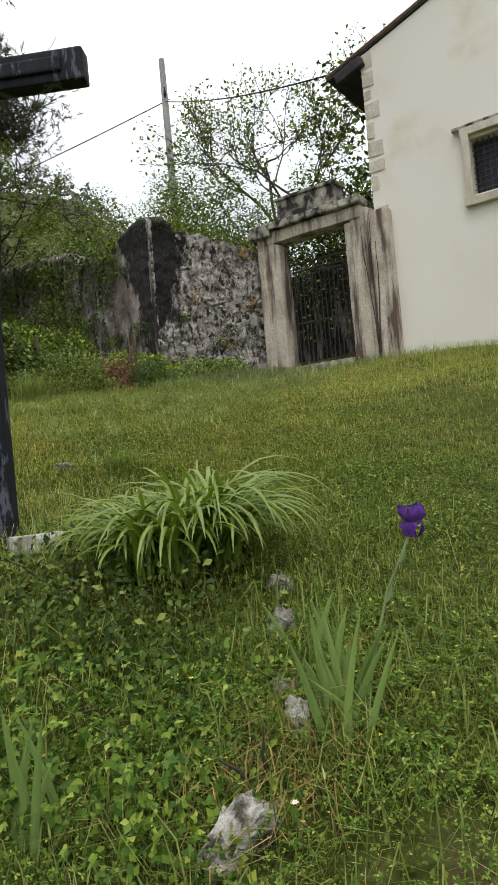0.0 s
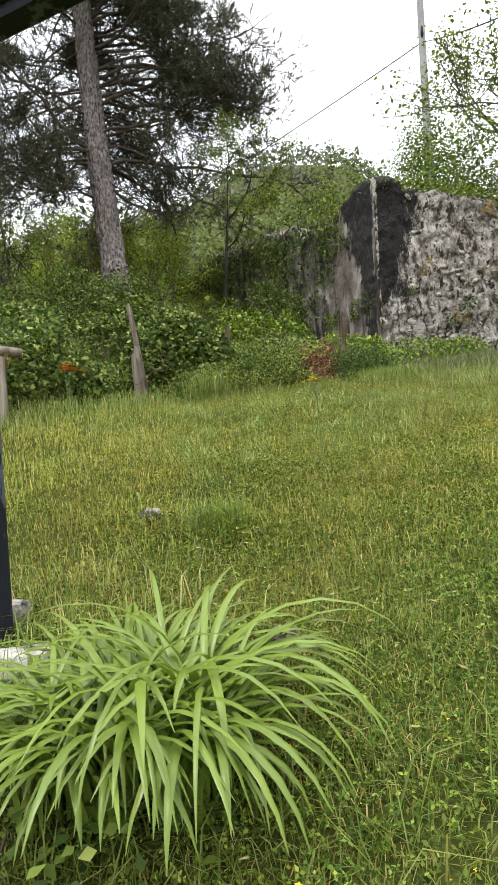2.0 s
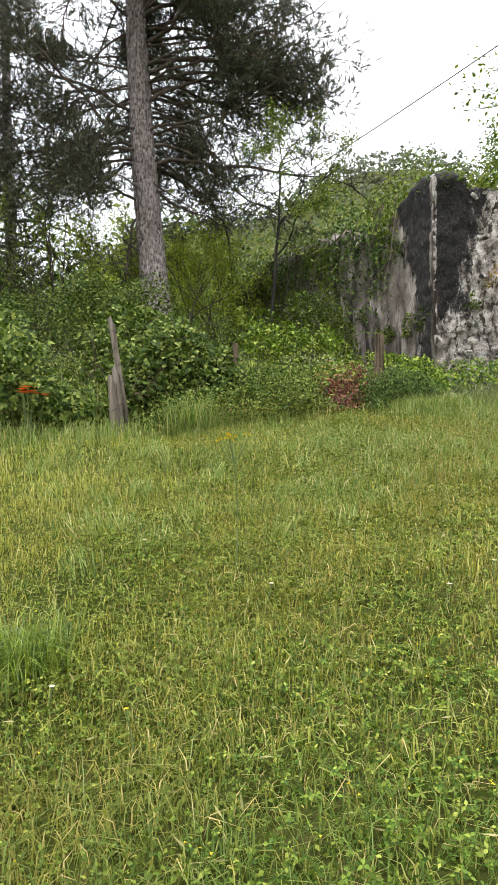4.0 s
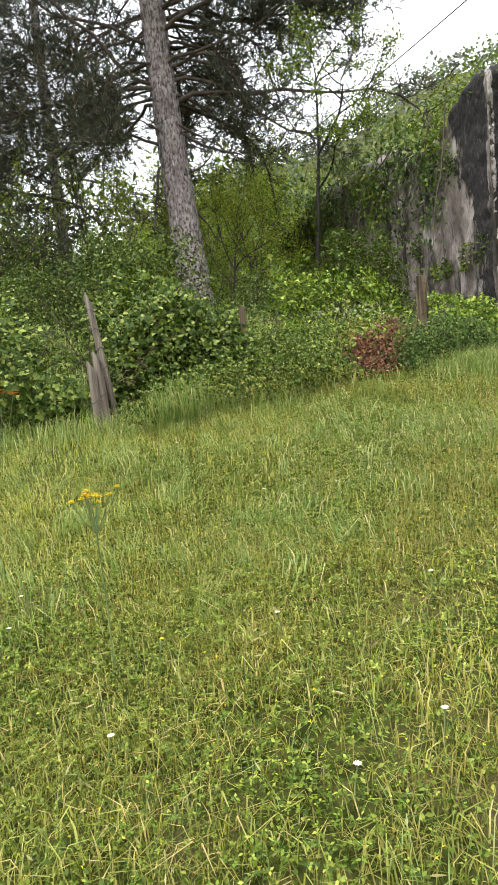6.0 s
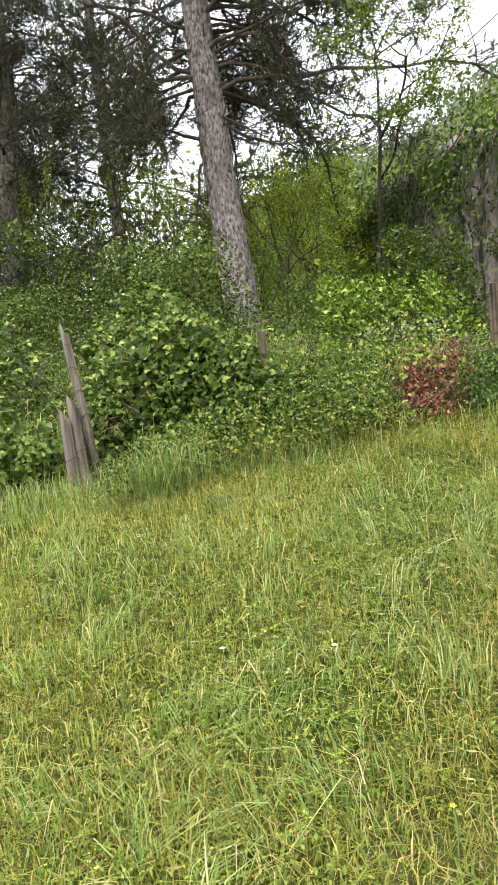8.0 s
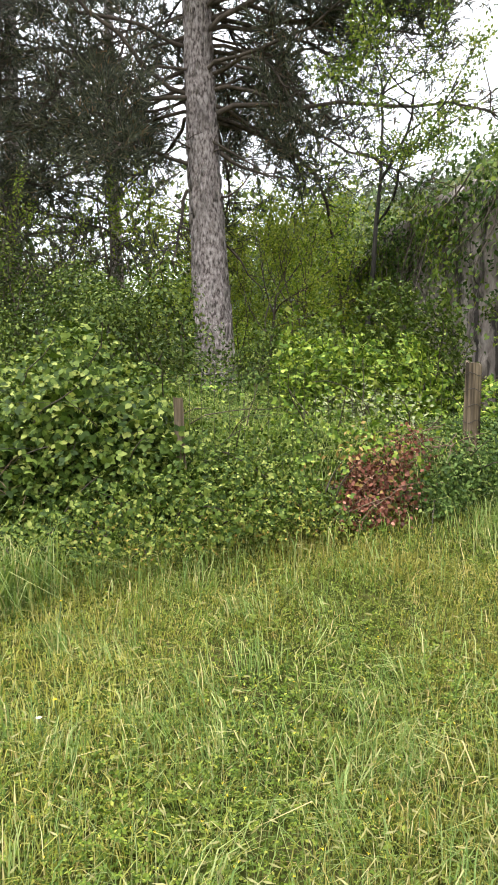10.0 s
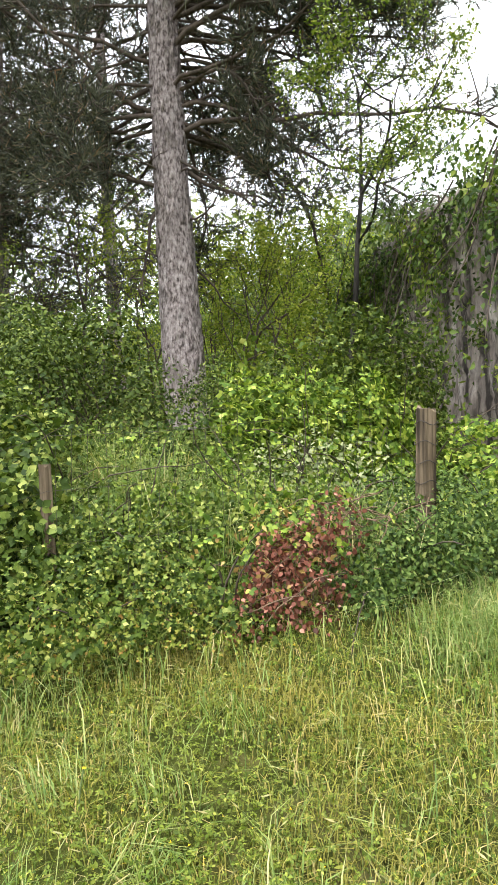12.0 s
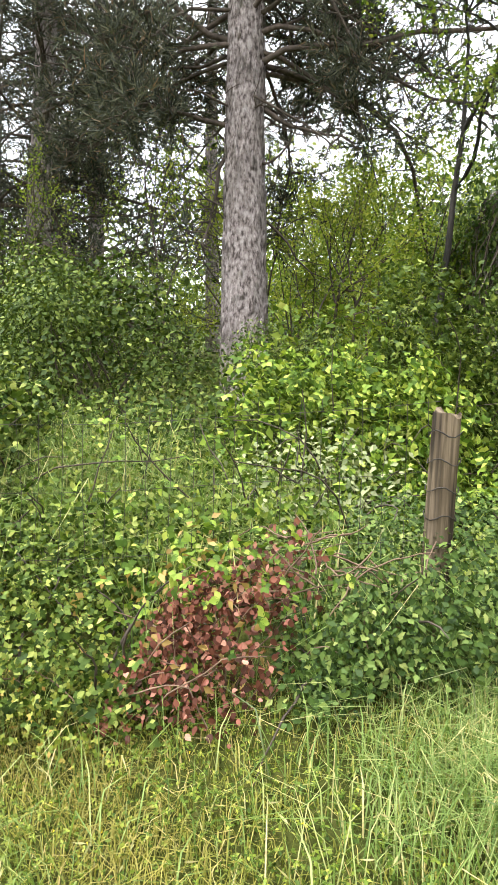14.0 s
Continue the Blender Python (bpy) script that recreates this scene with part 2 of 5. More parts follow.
# The fine dark specks stand in for shade inside small pits.
RUBBLE = surface("rubble_mortar", [(0.34, (0.12, 0.1, 0.085)), (0.45, (0.33, 0.285, 0.26)), (0.62, (0.62, 0.575, 0.535))], 9.5, stretch=(1, 1, 0.75), grain=38, relief=1.0, depth=0.07,
                 stain=(0.055, 0.045, 0.037), stain_scale=12.0, stain_at=(0.53, 0.59), stain_stretch=(1, 1, 0.45), soot=True)
STONE = surface("grey_stone", [(0.3, (0.17, 0.15, 0.125)), (0.46, (0.36, 0.33, 0.285)), (0.66, (0.62, 0.585, 0.53))], 9.0, grain=34, relief=1.0, depth=0.04,
                stain=(0.07, 0.062, 0.045), stain_scale=8.0, stain_at=(0.52, 0.6), stain_stretch=(1, 1, 0.8))
# Near-black base with paler upright streaks.
DARK_STREAKED = surface("dark_streaked_plaster", [(0.3, (0.018, 0.017, 0.017)), (0.6, (0.04, 0.038, 0.037)), (0.8, (0.12, 0.11, 0.1))], 2.5, stretch=(1, 1, 0.25), grain=20, relief=0.6,
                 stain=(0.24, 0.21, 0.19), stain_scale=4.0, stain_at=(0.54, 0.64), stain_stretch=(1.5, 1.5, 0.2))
GREY_FACE = surface("grey_streaked_plaster", [(0.32, (0.1, 0.083, 0.07)), (0.5, (0.25, 0.21, 0.185)), (0.7, (0.46, 0.41, 0.37))], 4.5, stretch=(1, 1, 0.45), grain=30, relief=0.7, depth=0.03,
                    stain=(0.045, 0.038, 0.034), stain_scale=4.5, stain_at=(0.5, 0.6), stain_stretch=(1.4, 1.4, 0.12), soot=True)
PAINTED_WOOD = surface("black_painted_wood", [(0.3, (0.009, 0.01, 0.013)), (0.7, (0.02, 0.022, 0.03))], 6.0, stretch=(1, 1, 0.1), grain=40, relief=0.4, depth=0.005, rough=0.75,
                       stain=(0.085, 0.09, 0.115), stain_scale=17.0, stain_at=(0.56, 0.6), stain_stretch=(1, 1, 0.28))
POST_WOOD = surface("weathered_post_wood", [(0.38, (0.04, 0.03, 0.02)), (0.5, (0.135, 0.1, 0.065)), (0.64, (0.28, 0.215, 0.15))], 22.0, stretch=(1, 1, 0.06), grain=60, relief=0.8, depth=0.01,
                    stain=(0.07, 0.05, 0.03), stain_scale=10.0, stain_stretch=(1, 1, 0.05))
GREY_WOOD = surface("grey_split_wood", [(0.35, (0.07, 0.057, 0.046)), (0.5, (0.19, 0.155, 0.125)), (0.7, (0.36, 0.31, 0.26))], 14.0, stretch=(1, 1, 0.06), grain=60, relief=0.9, depth=0.01)
POLE_GREY = surface("concrete_pole", [(0.3, (0.32, 0.32, 0.32)), (0.7, (0.42, 0.42, 0.41))], 2.0, relief=0.2)
IRON = surface("rusted_iron", [(0.3, (0.03, 0.028, 0.026)), (0.7, (0.09, 0.075, 0.065))], 8.0, rough=0.7, relief=0.3, depth=0.004)
GLASS = surface("dark_window", [(0.3, (0.02, 0.022, 0.04)), (0.7, (0.035, 0.04, 0.06))], 2.0, rough=0.15, relief=0.0)
ROOF_EAVE = surface("dark_eave_boards", [(0.3, (0.035, 0.03, 0.035)), (0.7, (0.07, 0.06, 0.06))], 5.0, stretch=(1, 0.2, 1))
TILE = surface("roof_tile", [(0.3, (0.22, 0.14, 0.1)), (0.7, (0.36, 0.25, 0.18))], 4.0)
DRY_CANE = surface("dry_brown_cane", [(0.3, (0.12, 0.075, 0.05)), (0.7, (0.3, 0.2, 0.14))], 10.0)
TERRACOTTA = surface("terracotta", [(0.3, (0.35, 0.12, 0.06)), (0.7, (0.48, 0.18, 0.09))], 6.0)
CABLE = surface("black_cable", [(0.3, (0.03, 0.03, 0.03)), (0.7, (0.05, 0.05, 0.05))], 5.0, relief=0)

# ---- builders ----
rng = np.random.default_rng(7)


def link_mesh(name, V, T, material, parent=None, label=""):
    """One mesh object from arrays of places and triangles."""
    V, T = np.asarray(V, dtype=np.float32), np.asarray(T, dtype=np.int32)
    me = bpy.data.meshes.new(name)
    me.vertices.add(len(V))
    me.vertices.foreach_set("co", V.ravel())
    k = T.shape[1]
    me.loops.add(T.size)
    me.loops.foreach_set("vertex_index", T.ravel())
    me.polygons.add(len(T))
    me.polygons.foreach_set("loop_start", np.arange(0, T.size, k, dtype=np.int32))
    me.update(calc_edges=True)
    me.validate()
    me.materials.append(material)
    ob = new(name, me)
    ob.parent = parent
    if label:
        ob["label"] = label
    return ob


def part(name, bm, material, parent=None, label="", smooth=False):
    me = bpy.data.meshes.new(name)
    bm.to_mesh(me)
    bm.free()
    me.materials.append(material)
    if smooth:
        for p in me.polygons:
            p.use_smooth = True
    ob = new(name, me)
    ob.parent = parent
    if label:
        ob["label"] = label
    return ob


def empty(name, at, label, category, group="", kind=""):
    ob = new(name)
    ob.matrix_basis = Matrix.Translation(at)
    return tagged(ob, label, category, group, kind)


def box(bm, size, m, bevel=0.0, cuts=0, rough=0.0, seed=0.0):
    """A block of that size round the pose m, with worn edges and an uneven face."""
    got = bmesh.ops.create_cube(bm, size=1.0, matrix=m @ Matrix.Diagonal((*size, 1)))
    vs = got["verts"]
    if bevel:
        es = list({e for v in vs for e in v.link_edges})
        out = bmesh.ops.bevel(bm, geom=es, offset=bevel, segments=2, affect="EDGES", profile=0.6)
        vs = list({v for f in out["faces"] for v in f.verts} | {v for v in vs if v.is_valid})
    if cuts:
        es = list({e for v in vs for e in v.link_edges})
        bmesh.ops.subdivide_edges(bm, edges=es, cuts=cuts, use_grid_fill=True)
    if rough:
        for v in bm.verts:
            v.co += noise.noise_vector(v.co * 3.1 + Vector((seed, 0, 0))) * rough + noise.noise_vector(v.co * 11 + Vector((0, seed, 0))) * rough * 0.4
    return bm


def ground_height(x, y):
    """Lawn that climbs to the hedge and the gate, a bank behind the hedge, hills beyond."""
    x, y = np.asarray(x, dtype=float), np.asarray(y, dtype=float)
    a, b = np.clip(x, -8.5, 2.5), np.clip(y, -0.5, 11.5)
    z = (.3574 - .0943 * a + .2829 * b + .0141 * a * a - .0068 * a * b - .0248 * b * b - .0003 * a ** 3 - .0017 * a * a * b + .0012 * a * b * b + .0018 * b ** 3)
    left, back = np.maximum(-8.5 - x, 0), np.maximum(y - 11.5, 0)
    z = z + 0.24 * 12 * (1 - np.exp(-left / 12)) + 0.3 * 10 * (1 - np.exp(-back / 10))
    z = z - 0.1 * 8 * (1 - np.exp(-np.maximum(x - 2.5, 0) / 8)) - 0.1 * 8 * (1 - np.exp(-np.maximum(-0.5 - y, 0) / 8))
    z = z + 0.03 * np.sin(2.1 * x + 0.6) * np.sin(1.7 * y) + 0.015 * np.sin(5.3 * x) * np.sin(4.7 * y + 1)
    r, th = np.hypot(x, y), np.arctan2(y, -x)
    s = np.clip((r - 26) / 150, 0, 1)
    s = s * s * (3 - 2 * s)
    ridge = 46 * np.exp(-((th - 0.68) / np.where(th > 0.68, 0.16, 0.5)) ** 2) + 8 * np.exp(-((th - 1.5) / 0.5) ** 2) + 14
    return z + s * ridge * (1 + 0.08 * np.sin(9 * th) + 0.05 * np.sin(23 * th + 1))


def gz(x, y):
    return float(ground_height(x, y))


LEAF = np.array([(0, 0, 0), (.3, .38, .05), (0, .5, -.05), (-.3, .38, .05), (0, 1, -.12)]), np.array([(0, 1, 2), (1, 4, 2), (0, 2, 3), (3, 2, 4)])
ROUND = np.array([(0, 0, 0), (.36, .2, .04), (.42, .6, .03), (.15, .95, -.05), (-.15, .95, -.05), (-.42, .6, .03), (-.36, .2, .04), (0, .5, -.06)]), \
    np.array([(7, 0, 1), (7, 1, 2), (7, 2, 3), (7, 3, 4), (7, 4, 5), (7, 5, 6), (7, 6, 0)])
SIMPLE = np.array([(0, 0, 0), (.3, .45, .06), (0, 1, -.05), (-.3, .45, .06)]), np.array([(0, 1, 2), (0, 2, 3)])


def joined(*shapes):
    V, T, k = [], [], 0
    for v, t in shapes:
        V.append(v)
        T.append(t + k)
        k += len(v)
    return np.concatenate(V), np.concatenate(T)


def turned(shape, angle, scale=1.0, shift=(0, 0, 0)):
    c, s = math.cos(angle), math.sin(angle)
    v = shape[0] * scale
    return np.stack([v[:, 0] * c - v[:, 1] * s, v[:, 0] * s + v[:, 1] * c, v[:, 2]], 1) + np.array(shift), shape[1]


BROAD = np.array([(0, 0, 0), (.36, .42, .07), (0, 1, -.08), (-.36, .42, .07)]), np.array([(0, 1, 2), (0, 2, 3)])
OVAL = np.array([(0, 0, 0), (.3, .2, .05), (.37, .52, .05), (0, 1, -.1), (-.37, .52, .05), (-.3, .2, .05)]), np.array([(0, 1, 2), (0, 2, 3), (0, 3, 4), (0, 4, 5)])
BRAMBLE_LEAF = joined(turned(OVAL, 0, 0.6, (0, .4, 0)), turned(OVAL, 1.2, 0.5, (-.03, .38, 0)), turned(OVAL, -1.2, 0.5, (.03, .38, 0)))
TRIFOLIATE = joined(turned(BROAD, 0, 0.62, (0, .38, 0)), turned(BROAD, 1.15, 0.52, (-.03, .36, 0)), turned(BROAD, -1.15, 0.52, (.03, .36, 0)))
CLOVER_LEAF = joined(turned(SIMPLE, 0, 1.0), turned(SIMPLE, 2.1, 1.0), turned(SIMPLE, 4.2, 1.0))


def unit(a):
    return a / np.maximum(np.linalg.norm(a, axis=1, keepdims=True), 1e-6)


def scatter(shape, C, N, size, spread=0.5, droop=0.3):
    """Copies of a leaf shape at the places C, their faces about the directions N."""
    C, k = np.asarray(C, dtype=float), len(C)
    n = unit(unit(np.broadcast_to(N, C.shape)) + rng.normal(0, spread, C.shape))
    v = rng.normal(0, 1, C.shape) - np.array([0, 0, droop])
    v = unit(v - n * (v * n).sum(1, keepdims=True))
    u = np.cross(v, n)
    s = np.broadcast_to(size, (k,)) * rng.uniform(0.6, 1.25, k)
    P, T = shape
    V = C[:, None] + s[:, None, None] * (P[None, :, :1] * u[:, None] + P[None, :, 1:2] * v[:, None] + P[None, :, 2:] * n[:, None])
    F = T[None] + (np.arange(k) * len(P))[:, None, None]
    return V.reshape(-1, 3), F.reshape(-1, T.shape[1])


def blades(C, height, width, lean=0.45, away=None):
    """Grass blades rooted at C: two bent pieces and a tip."""
    C, k = np.asarray(C, dtype=float), len(C)
    h = np.broadcast_to(height, (k,)) * rng.uniform(0.45, 1.3, k)
    w = np.broadcast_to(width, (k,)) * rng.uniform(0.6, 1.3, k)
    a = rng.uniform(0, 2 * np.pi, k)
    side = np.stack([np.cos(a), np.sin(a), np.zeros(k)], 1)
    d = np.stack([-np.sin(a), np.cos(a), np.zeros(k)], 1) if away is None else unit(away + rng.normal(0, 0.5, C.shape) * np.array([1, 1, 0]))
    b = rng.uniform(0.1, 1.0, k) * lean * 2
    up = np.array([0, 0, 1.0])
    mid = C + h[:, None] * (0.55 * up + (0.18 * b)[:, None] * d)
    tip = C + h[:, None] * ((1 - 0.35 * b)[:, None] * up + (0.75 * b)[:, None] * d)
    s = side * (w / 2)[:, None]
    V = np.stack([C - s, C + s, mid - s * 0.8, mid + s * 0.8, tip], 1).reshape(-1, 3)
    T = np.array([(0, 1, 3), (0, 3, 2), (2, 3, 4)])[None] + (np.arange(k) * 5)[:, None, None]
    return V, T.reshape(-1, 3)


def strap(root, a, length, width, e0, e1, seg=9):
    """One long arching keeled leaf that leaves the root at elevation e0 and ends at e1."""
    flat, side = Vector((math.cos(a), math.sin(a), 0)), Vector((-math.sin(a), math.cos(a), 0))
    p = Vector(root)
    V, T = [], []
    for i in range(seg + 1):
        f = i / seg
        e = e0 + (e1 - e0) * f ** 1.25
        d = flat * math.cos(e) + Vector((0, 0, math.sin(e)))
        w = width * (0.75 + 0.55 * f) * (1 - f ** 3.5) / 2 + 0.0006
        keel = d.cross(side).normalized() * w * 0.45
        V += [tuple(p - side * w), tuple(p + keel), tuple(p + side * w)]
        p = p + d * (length / seg)
        if i:
            b = 3 * (i - 1)
            for q in (b, b + 1):
                T += [(q, q + 1, q + 4), (q, q + 4, q + 3)]
    return np.array(V), np.array(T)


def tube(pts, radii, sides=6, wobble=0.0):
    """A tapered limb along pts."""
    pts = [Vector(p) for p in pts]
    V, T = [], []
    for i, p in enumerate(pts):
        d = (pts[min(i + 1, len(pts) - 1)] - pts[max(i - 1, 0)]).normalized()
        ref = Vector((1, 0, 0)) if abs(d.x) < 0.8 else Vector((0, 1, 0))
        u = d.cross(ref).normalized()
        v = d.cross(u)
        for k in range(sides):
            a = 2 * math.pi * k / sides
            r = radii[i] * (1 + wobble * noise.noise(Vector((p.x * 3 + k * 1.7, p.y * 3, p.z * 1.3))))
            V.append(tuple(p + (u * math.cos(a) + v * math.sin(a)) * r))
        if i:
            for k in range(sides):
                a, b = (i - 1) * sides + k, (i - 1) * sides + (k + 1) % sides
                T += [(a, b, b + sides), (a, b + sides, a + sides)]
    return np.array(V), np.array(T)


def wander(start, d, length, steps, jitter, lift, r):
    """A bent line from start, and the direction at its end."""
    p, d = Vector(start), Vector(d).normalized()
    out = [p.copy()]
    for _ in range(steps):
        d = (d + Vector((r.gauss(0, jitter), r.gauss(0, jitter), r.gauss(0, jitter) + lift))).normalized()
        p = p + d * (length / steps)
        out.append(p.copy())
    return out, d


def tuft_shape(r, count):
    """A brush of pine needles round a shoot."""
    V, T = [], []
    for i in range(count):
        a, e = r.uniform(0, 6.283), r.uniform(0.1, 1.5)
        d = Vector((math.cos(a) * math.sin(e), math.cos(e), math.sin(a) * math.sin(e)))
        s = d.cross(Vector((r.gauss(0, 1), r.gauss(0, 1), r.gauss(0, 1)))).normalized() * 0.055
        o = Vector((0, r.uniform(-0.6, 0.35), 0))
        k = len(V)
        V += [tuple(o - s), tuple(o + s), tuple(o + d * r.uniform(0.75, 1.1))]
        T.append((k, k + 1, k + 2))
    return np.array(V), np.array(T)


def pine(at, lean, height, radius, first, spread, seed, limbs=46, label="", dead=6, tufts=1.0, clear=0.4, boughs=(), needles=12, open_to=0.72):
    """A pine: furrowed trunk, bare lower snags, limbs that bear brushes of needles; boughs are single limbs
    (height, bearing, length, start slope, bend, thickness, share of needles)."""
    r = random.Random(seed)
    thing = empty("pine_tree", at, label, "tree", "pines behind the hedge")
    steps = 40
    axis = []
    for i in range(steps + 1):
        f = i / steps
        axis.append(Vector((lean[0] * (1 - (1 - f) ** 2.2), lean[1] * (1 - (1 - f) ** 2.2), -0.4 + (height + 0.4) * f)))
    V, T = tube(axis, [radius * (1.25 - 0.25 * min(i, 1) - 0.6 * (i / steps)) + 0.02 for i in range(steps + 1)], 30, 0.1)
    link_mesh("trunk", V, T, BARK, thing)
    # plates of bark that stand proud of the furrows
    plates = []
    for _ in range(int(420 * radius / 0.25)):
        f = r.random() ** 1.2 * 0.85
        c = axis[int(f * steps)].lerp(axis[int(f * steps) + 1], f * steps % 1)
        rad, a = radius * (1.0 - 0.6 * f) + 0.018, r.uniform(0, 6.283)
        wide, tall_ = r.uniform(0.1, 0.2) , r.uniform(0.06, 0.17)
        ring = [(-0.5, -1), (0.45, -0.85), (0.6, 0.2), (0.1, 1), (-0.55, 0.6)]
        V = [tuple(c + Vector((math.cos(a + u * wide) * (rad + h), math.sin(a + u * wide) * (rad + h), v * tall_))) for h in (-0.01, 0.014) for u, v in ring]
        T = [(5, 6, 7), (5, 7, 8), (5, 8, 9)] + [t for k in range(5) for t in ((k, (k + 1) % 5, 5 + (k + 1) % 5), (k, 5 + (k + 1) % 5, 5 + k))]
        plates.append((np.array(V), np.array(T)))
    link_mesh("bark", *joined(*plates), BARK, thing, "furrowed grey plates of bark")["kind"] = "stuff"

    def on_axis(z):
        f = min(max((z + 0.4) / (height + 0.4), 0), 0.999) * steps
        return axis[int(f)].lerp(axis[int(f) + 1], f - int(f))
    places, dirs = [], []
    jobs = []
    for i in range(limbs):
        f = (i + r.random()) / limbs
        z = first + (height - first) * f ** 1.2
        a = i * 2.4 + r.gauss(0, 0.35)
        long_ = spread * (1.0 - 0.6 * f) * r.uniform(0.5, 1.15)
        camera_side = math.cos(a + 0.2) > open_to and z < first + 4.0  # limbs toward the camera are bare or dropped to keep the trunk in view
        full = tufts * (0.0 if camera_side else r.choice((0.2, 0.7, 1.0)))
        if camera_side and (z < first + 3.2 or r.random() < 0.75):
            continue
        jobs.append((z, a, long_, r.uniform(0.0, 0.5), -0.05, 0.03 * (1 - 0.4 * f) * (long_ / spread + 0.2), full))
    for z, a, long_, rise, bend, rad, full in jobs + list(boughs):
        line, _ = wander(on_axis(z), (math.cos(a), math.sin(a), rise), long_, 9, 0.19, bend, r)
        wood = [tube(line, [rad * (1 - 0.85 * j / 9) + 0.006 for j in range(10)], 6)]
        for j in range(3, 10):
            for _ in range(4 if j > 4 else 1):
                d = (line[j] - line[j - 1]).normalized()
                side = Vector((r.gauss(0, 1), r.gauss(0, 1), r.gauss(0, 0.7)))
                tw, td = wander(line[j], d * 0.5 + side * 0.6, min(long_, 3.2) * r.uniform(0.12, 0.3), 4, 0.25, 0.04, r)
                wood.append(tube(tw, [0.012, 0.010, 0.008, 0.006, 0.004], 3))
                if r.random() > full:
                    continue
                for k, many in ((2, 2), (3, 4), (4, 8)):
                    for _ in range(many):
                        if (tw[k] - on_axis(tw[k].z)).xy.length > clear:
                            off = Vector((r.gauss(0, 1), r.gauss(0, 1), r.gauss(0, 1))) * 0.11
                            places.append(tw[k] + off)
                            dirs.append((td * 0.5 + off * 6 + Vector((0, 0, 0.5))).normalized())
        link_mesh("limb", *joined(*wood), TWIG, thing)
    for i in range(dead):
        z = first * r.uniform(0.45, 1.05)
        a = r.uniform(0, 6.28)
        line, _ = wander(on_axis(z), (math.cos(a), math.sin(a), r.uniform(-0.7, -0.1)), r.uniform(0.5, 1.7), 6, 0.2, 0.05, r)
        wood = [tube(line, [0.022, 0.019, 0.016, 0.013, 0.010, 0.007, 0.004], 4)]
        for q in line[2:6]:
            tw, _ = wander(q, (r.gauss(0, 1), r.gauss(0, 1), r.gauss(0, .5)), 0.4, 3, 0.25, 0, r)
            wood.append(tube(tw, [0.007, 0.006, 0.005, 0.003], 3))
        link_mesh("dead_limb", *joined(*wood), TWIG, thing)
    P, T = tuft_shape(r, needles)
    C, v = np.array(places), unit(np.array(dirs))
    n = unit(np.cross(v, rng.normal(0, 1, v.shape)))
    u = np.cross(v, n)
    s = rng.uniform(0.1, 0.165, len(C))
    V = C[:, None] + s[:, None, None] * (P[None, :, :1] * u[:, None] + P[None, :, 1:2] * v[:, None] + P[None, :, 2:] * n[:, None])
    F = T[None] + (np.arange(len(C)) * len(P))[:, None, None]
    link_mesh("crown", V.reshape(-1, 3), F.reshape(-1, 3), NEEDLE, thing, "dark green needle brushes")
    return thing


def broadleaf(name, at, height, radius, seed, material, leaf=0.09, leaves=6, spread=0.5, levels=4, label="", category="tree", group="", lean=(0, 0), trunk=0.35, shape=LEAF, bark=None, shrink=(0.55, 0.85), leafy=None, first=0.0):
    """A small deciduous tree or thin shrub: trunk, forking limbs, loose leaves on the twigs."""
    r = random.Random(seed)
    thing = empty(name, at, label, category, group)
    wood, tips = [[]], []

    def grow(p, d, length, rad, level):
        line, e = wander(p, d, length, 5, 0.13 if level else 0.03, 0.04, r)
        if level == 1 or level and levels < 4:
            wood.append([])
        wood[-1].append(tube(line, [rad * (1 - 0.09 * j) for j in range(6)], 7 if level == 0 else 4))
        if level >= (levels - 2 if leafy is None else leafy):
            tips.extend(line[2:])
        if level == levels:
            return
        for _ in range(2 + (r.random() < 0.75) + (level > 1)):
            k = Vector((r.gauss(0, 1), r.gauss(0, 1), r.gauss(0, 0.6)))
            grow(line[r.choice((3, 4, 5, 5))], e + k * spread, length * (first * r.uniform(0.8, 1.2) if first and level == 0 else r.uniform(*shrink)), max(rad * 0.55, 0.004), level + 1)
    grow((0, 0, -0.2), (lean[0], lean[1], 1), height * trunk, radius, 0)
    for k, tubes in enumerate(wood):
        link_mesh("limb" if k else "trunk", *joined(*tubes), bark or TWIG, thing)
    pts = np.repeat(np.array([tuple(t) for t in tips]), leaves, axis=0)
    pts = pts + rng.normal(0, leaf * 1.3, pts.shape)
    link_mesh("crown", *scatter(shape, pts, (0, 0, 1), leaf, 0.7, 0.5), material, thing)
    return thing


def bush_points(k, rx, ry, rz, seed, fill=0.4, lumps=9):
    """Leaf places in a lumpy mass whose foot is at the origin, and the ways they face."""
    g = np.random.default_rng(seed)
    cen = g.normal(0, 0.42, (lumps, 3)) * (rx, ry, rz * 0.7) + (0, 0, rz * 0.55)
    rad = g.uniform(0.35, 0.62, lumps)
    i = g.integers(0, lumps, k)
    d = unit(g.normal(0, 1, (k, 3)))
    d[:, 2] = np.where(d[:, 2] < -0.35, -d[:, 2], d[:, 2])
    f = 1 - fill * g.random(k) ** 1.6 + g.normal(0, 0.06, k)
    p = cen[i] + d * (rad[i] * f)[:, None] * (rx, ry, rz)
    low = p[:, 2] < 0.02
    p[low, 2] = g.uniform(0.02, 0.3 * rz, low.sum())
    return p, unit(d + (0, 0, 0.5))


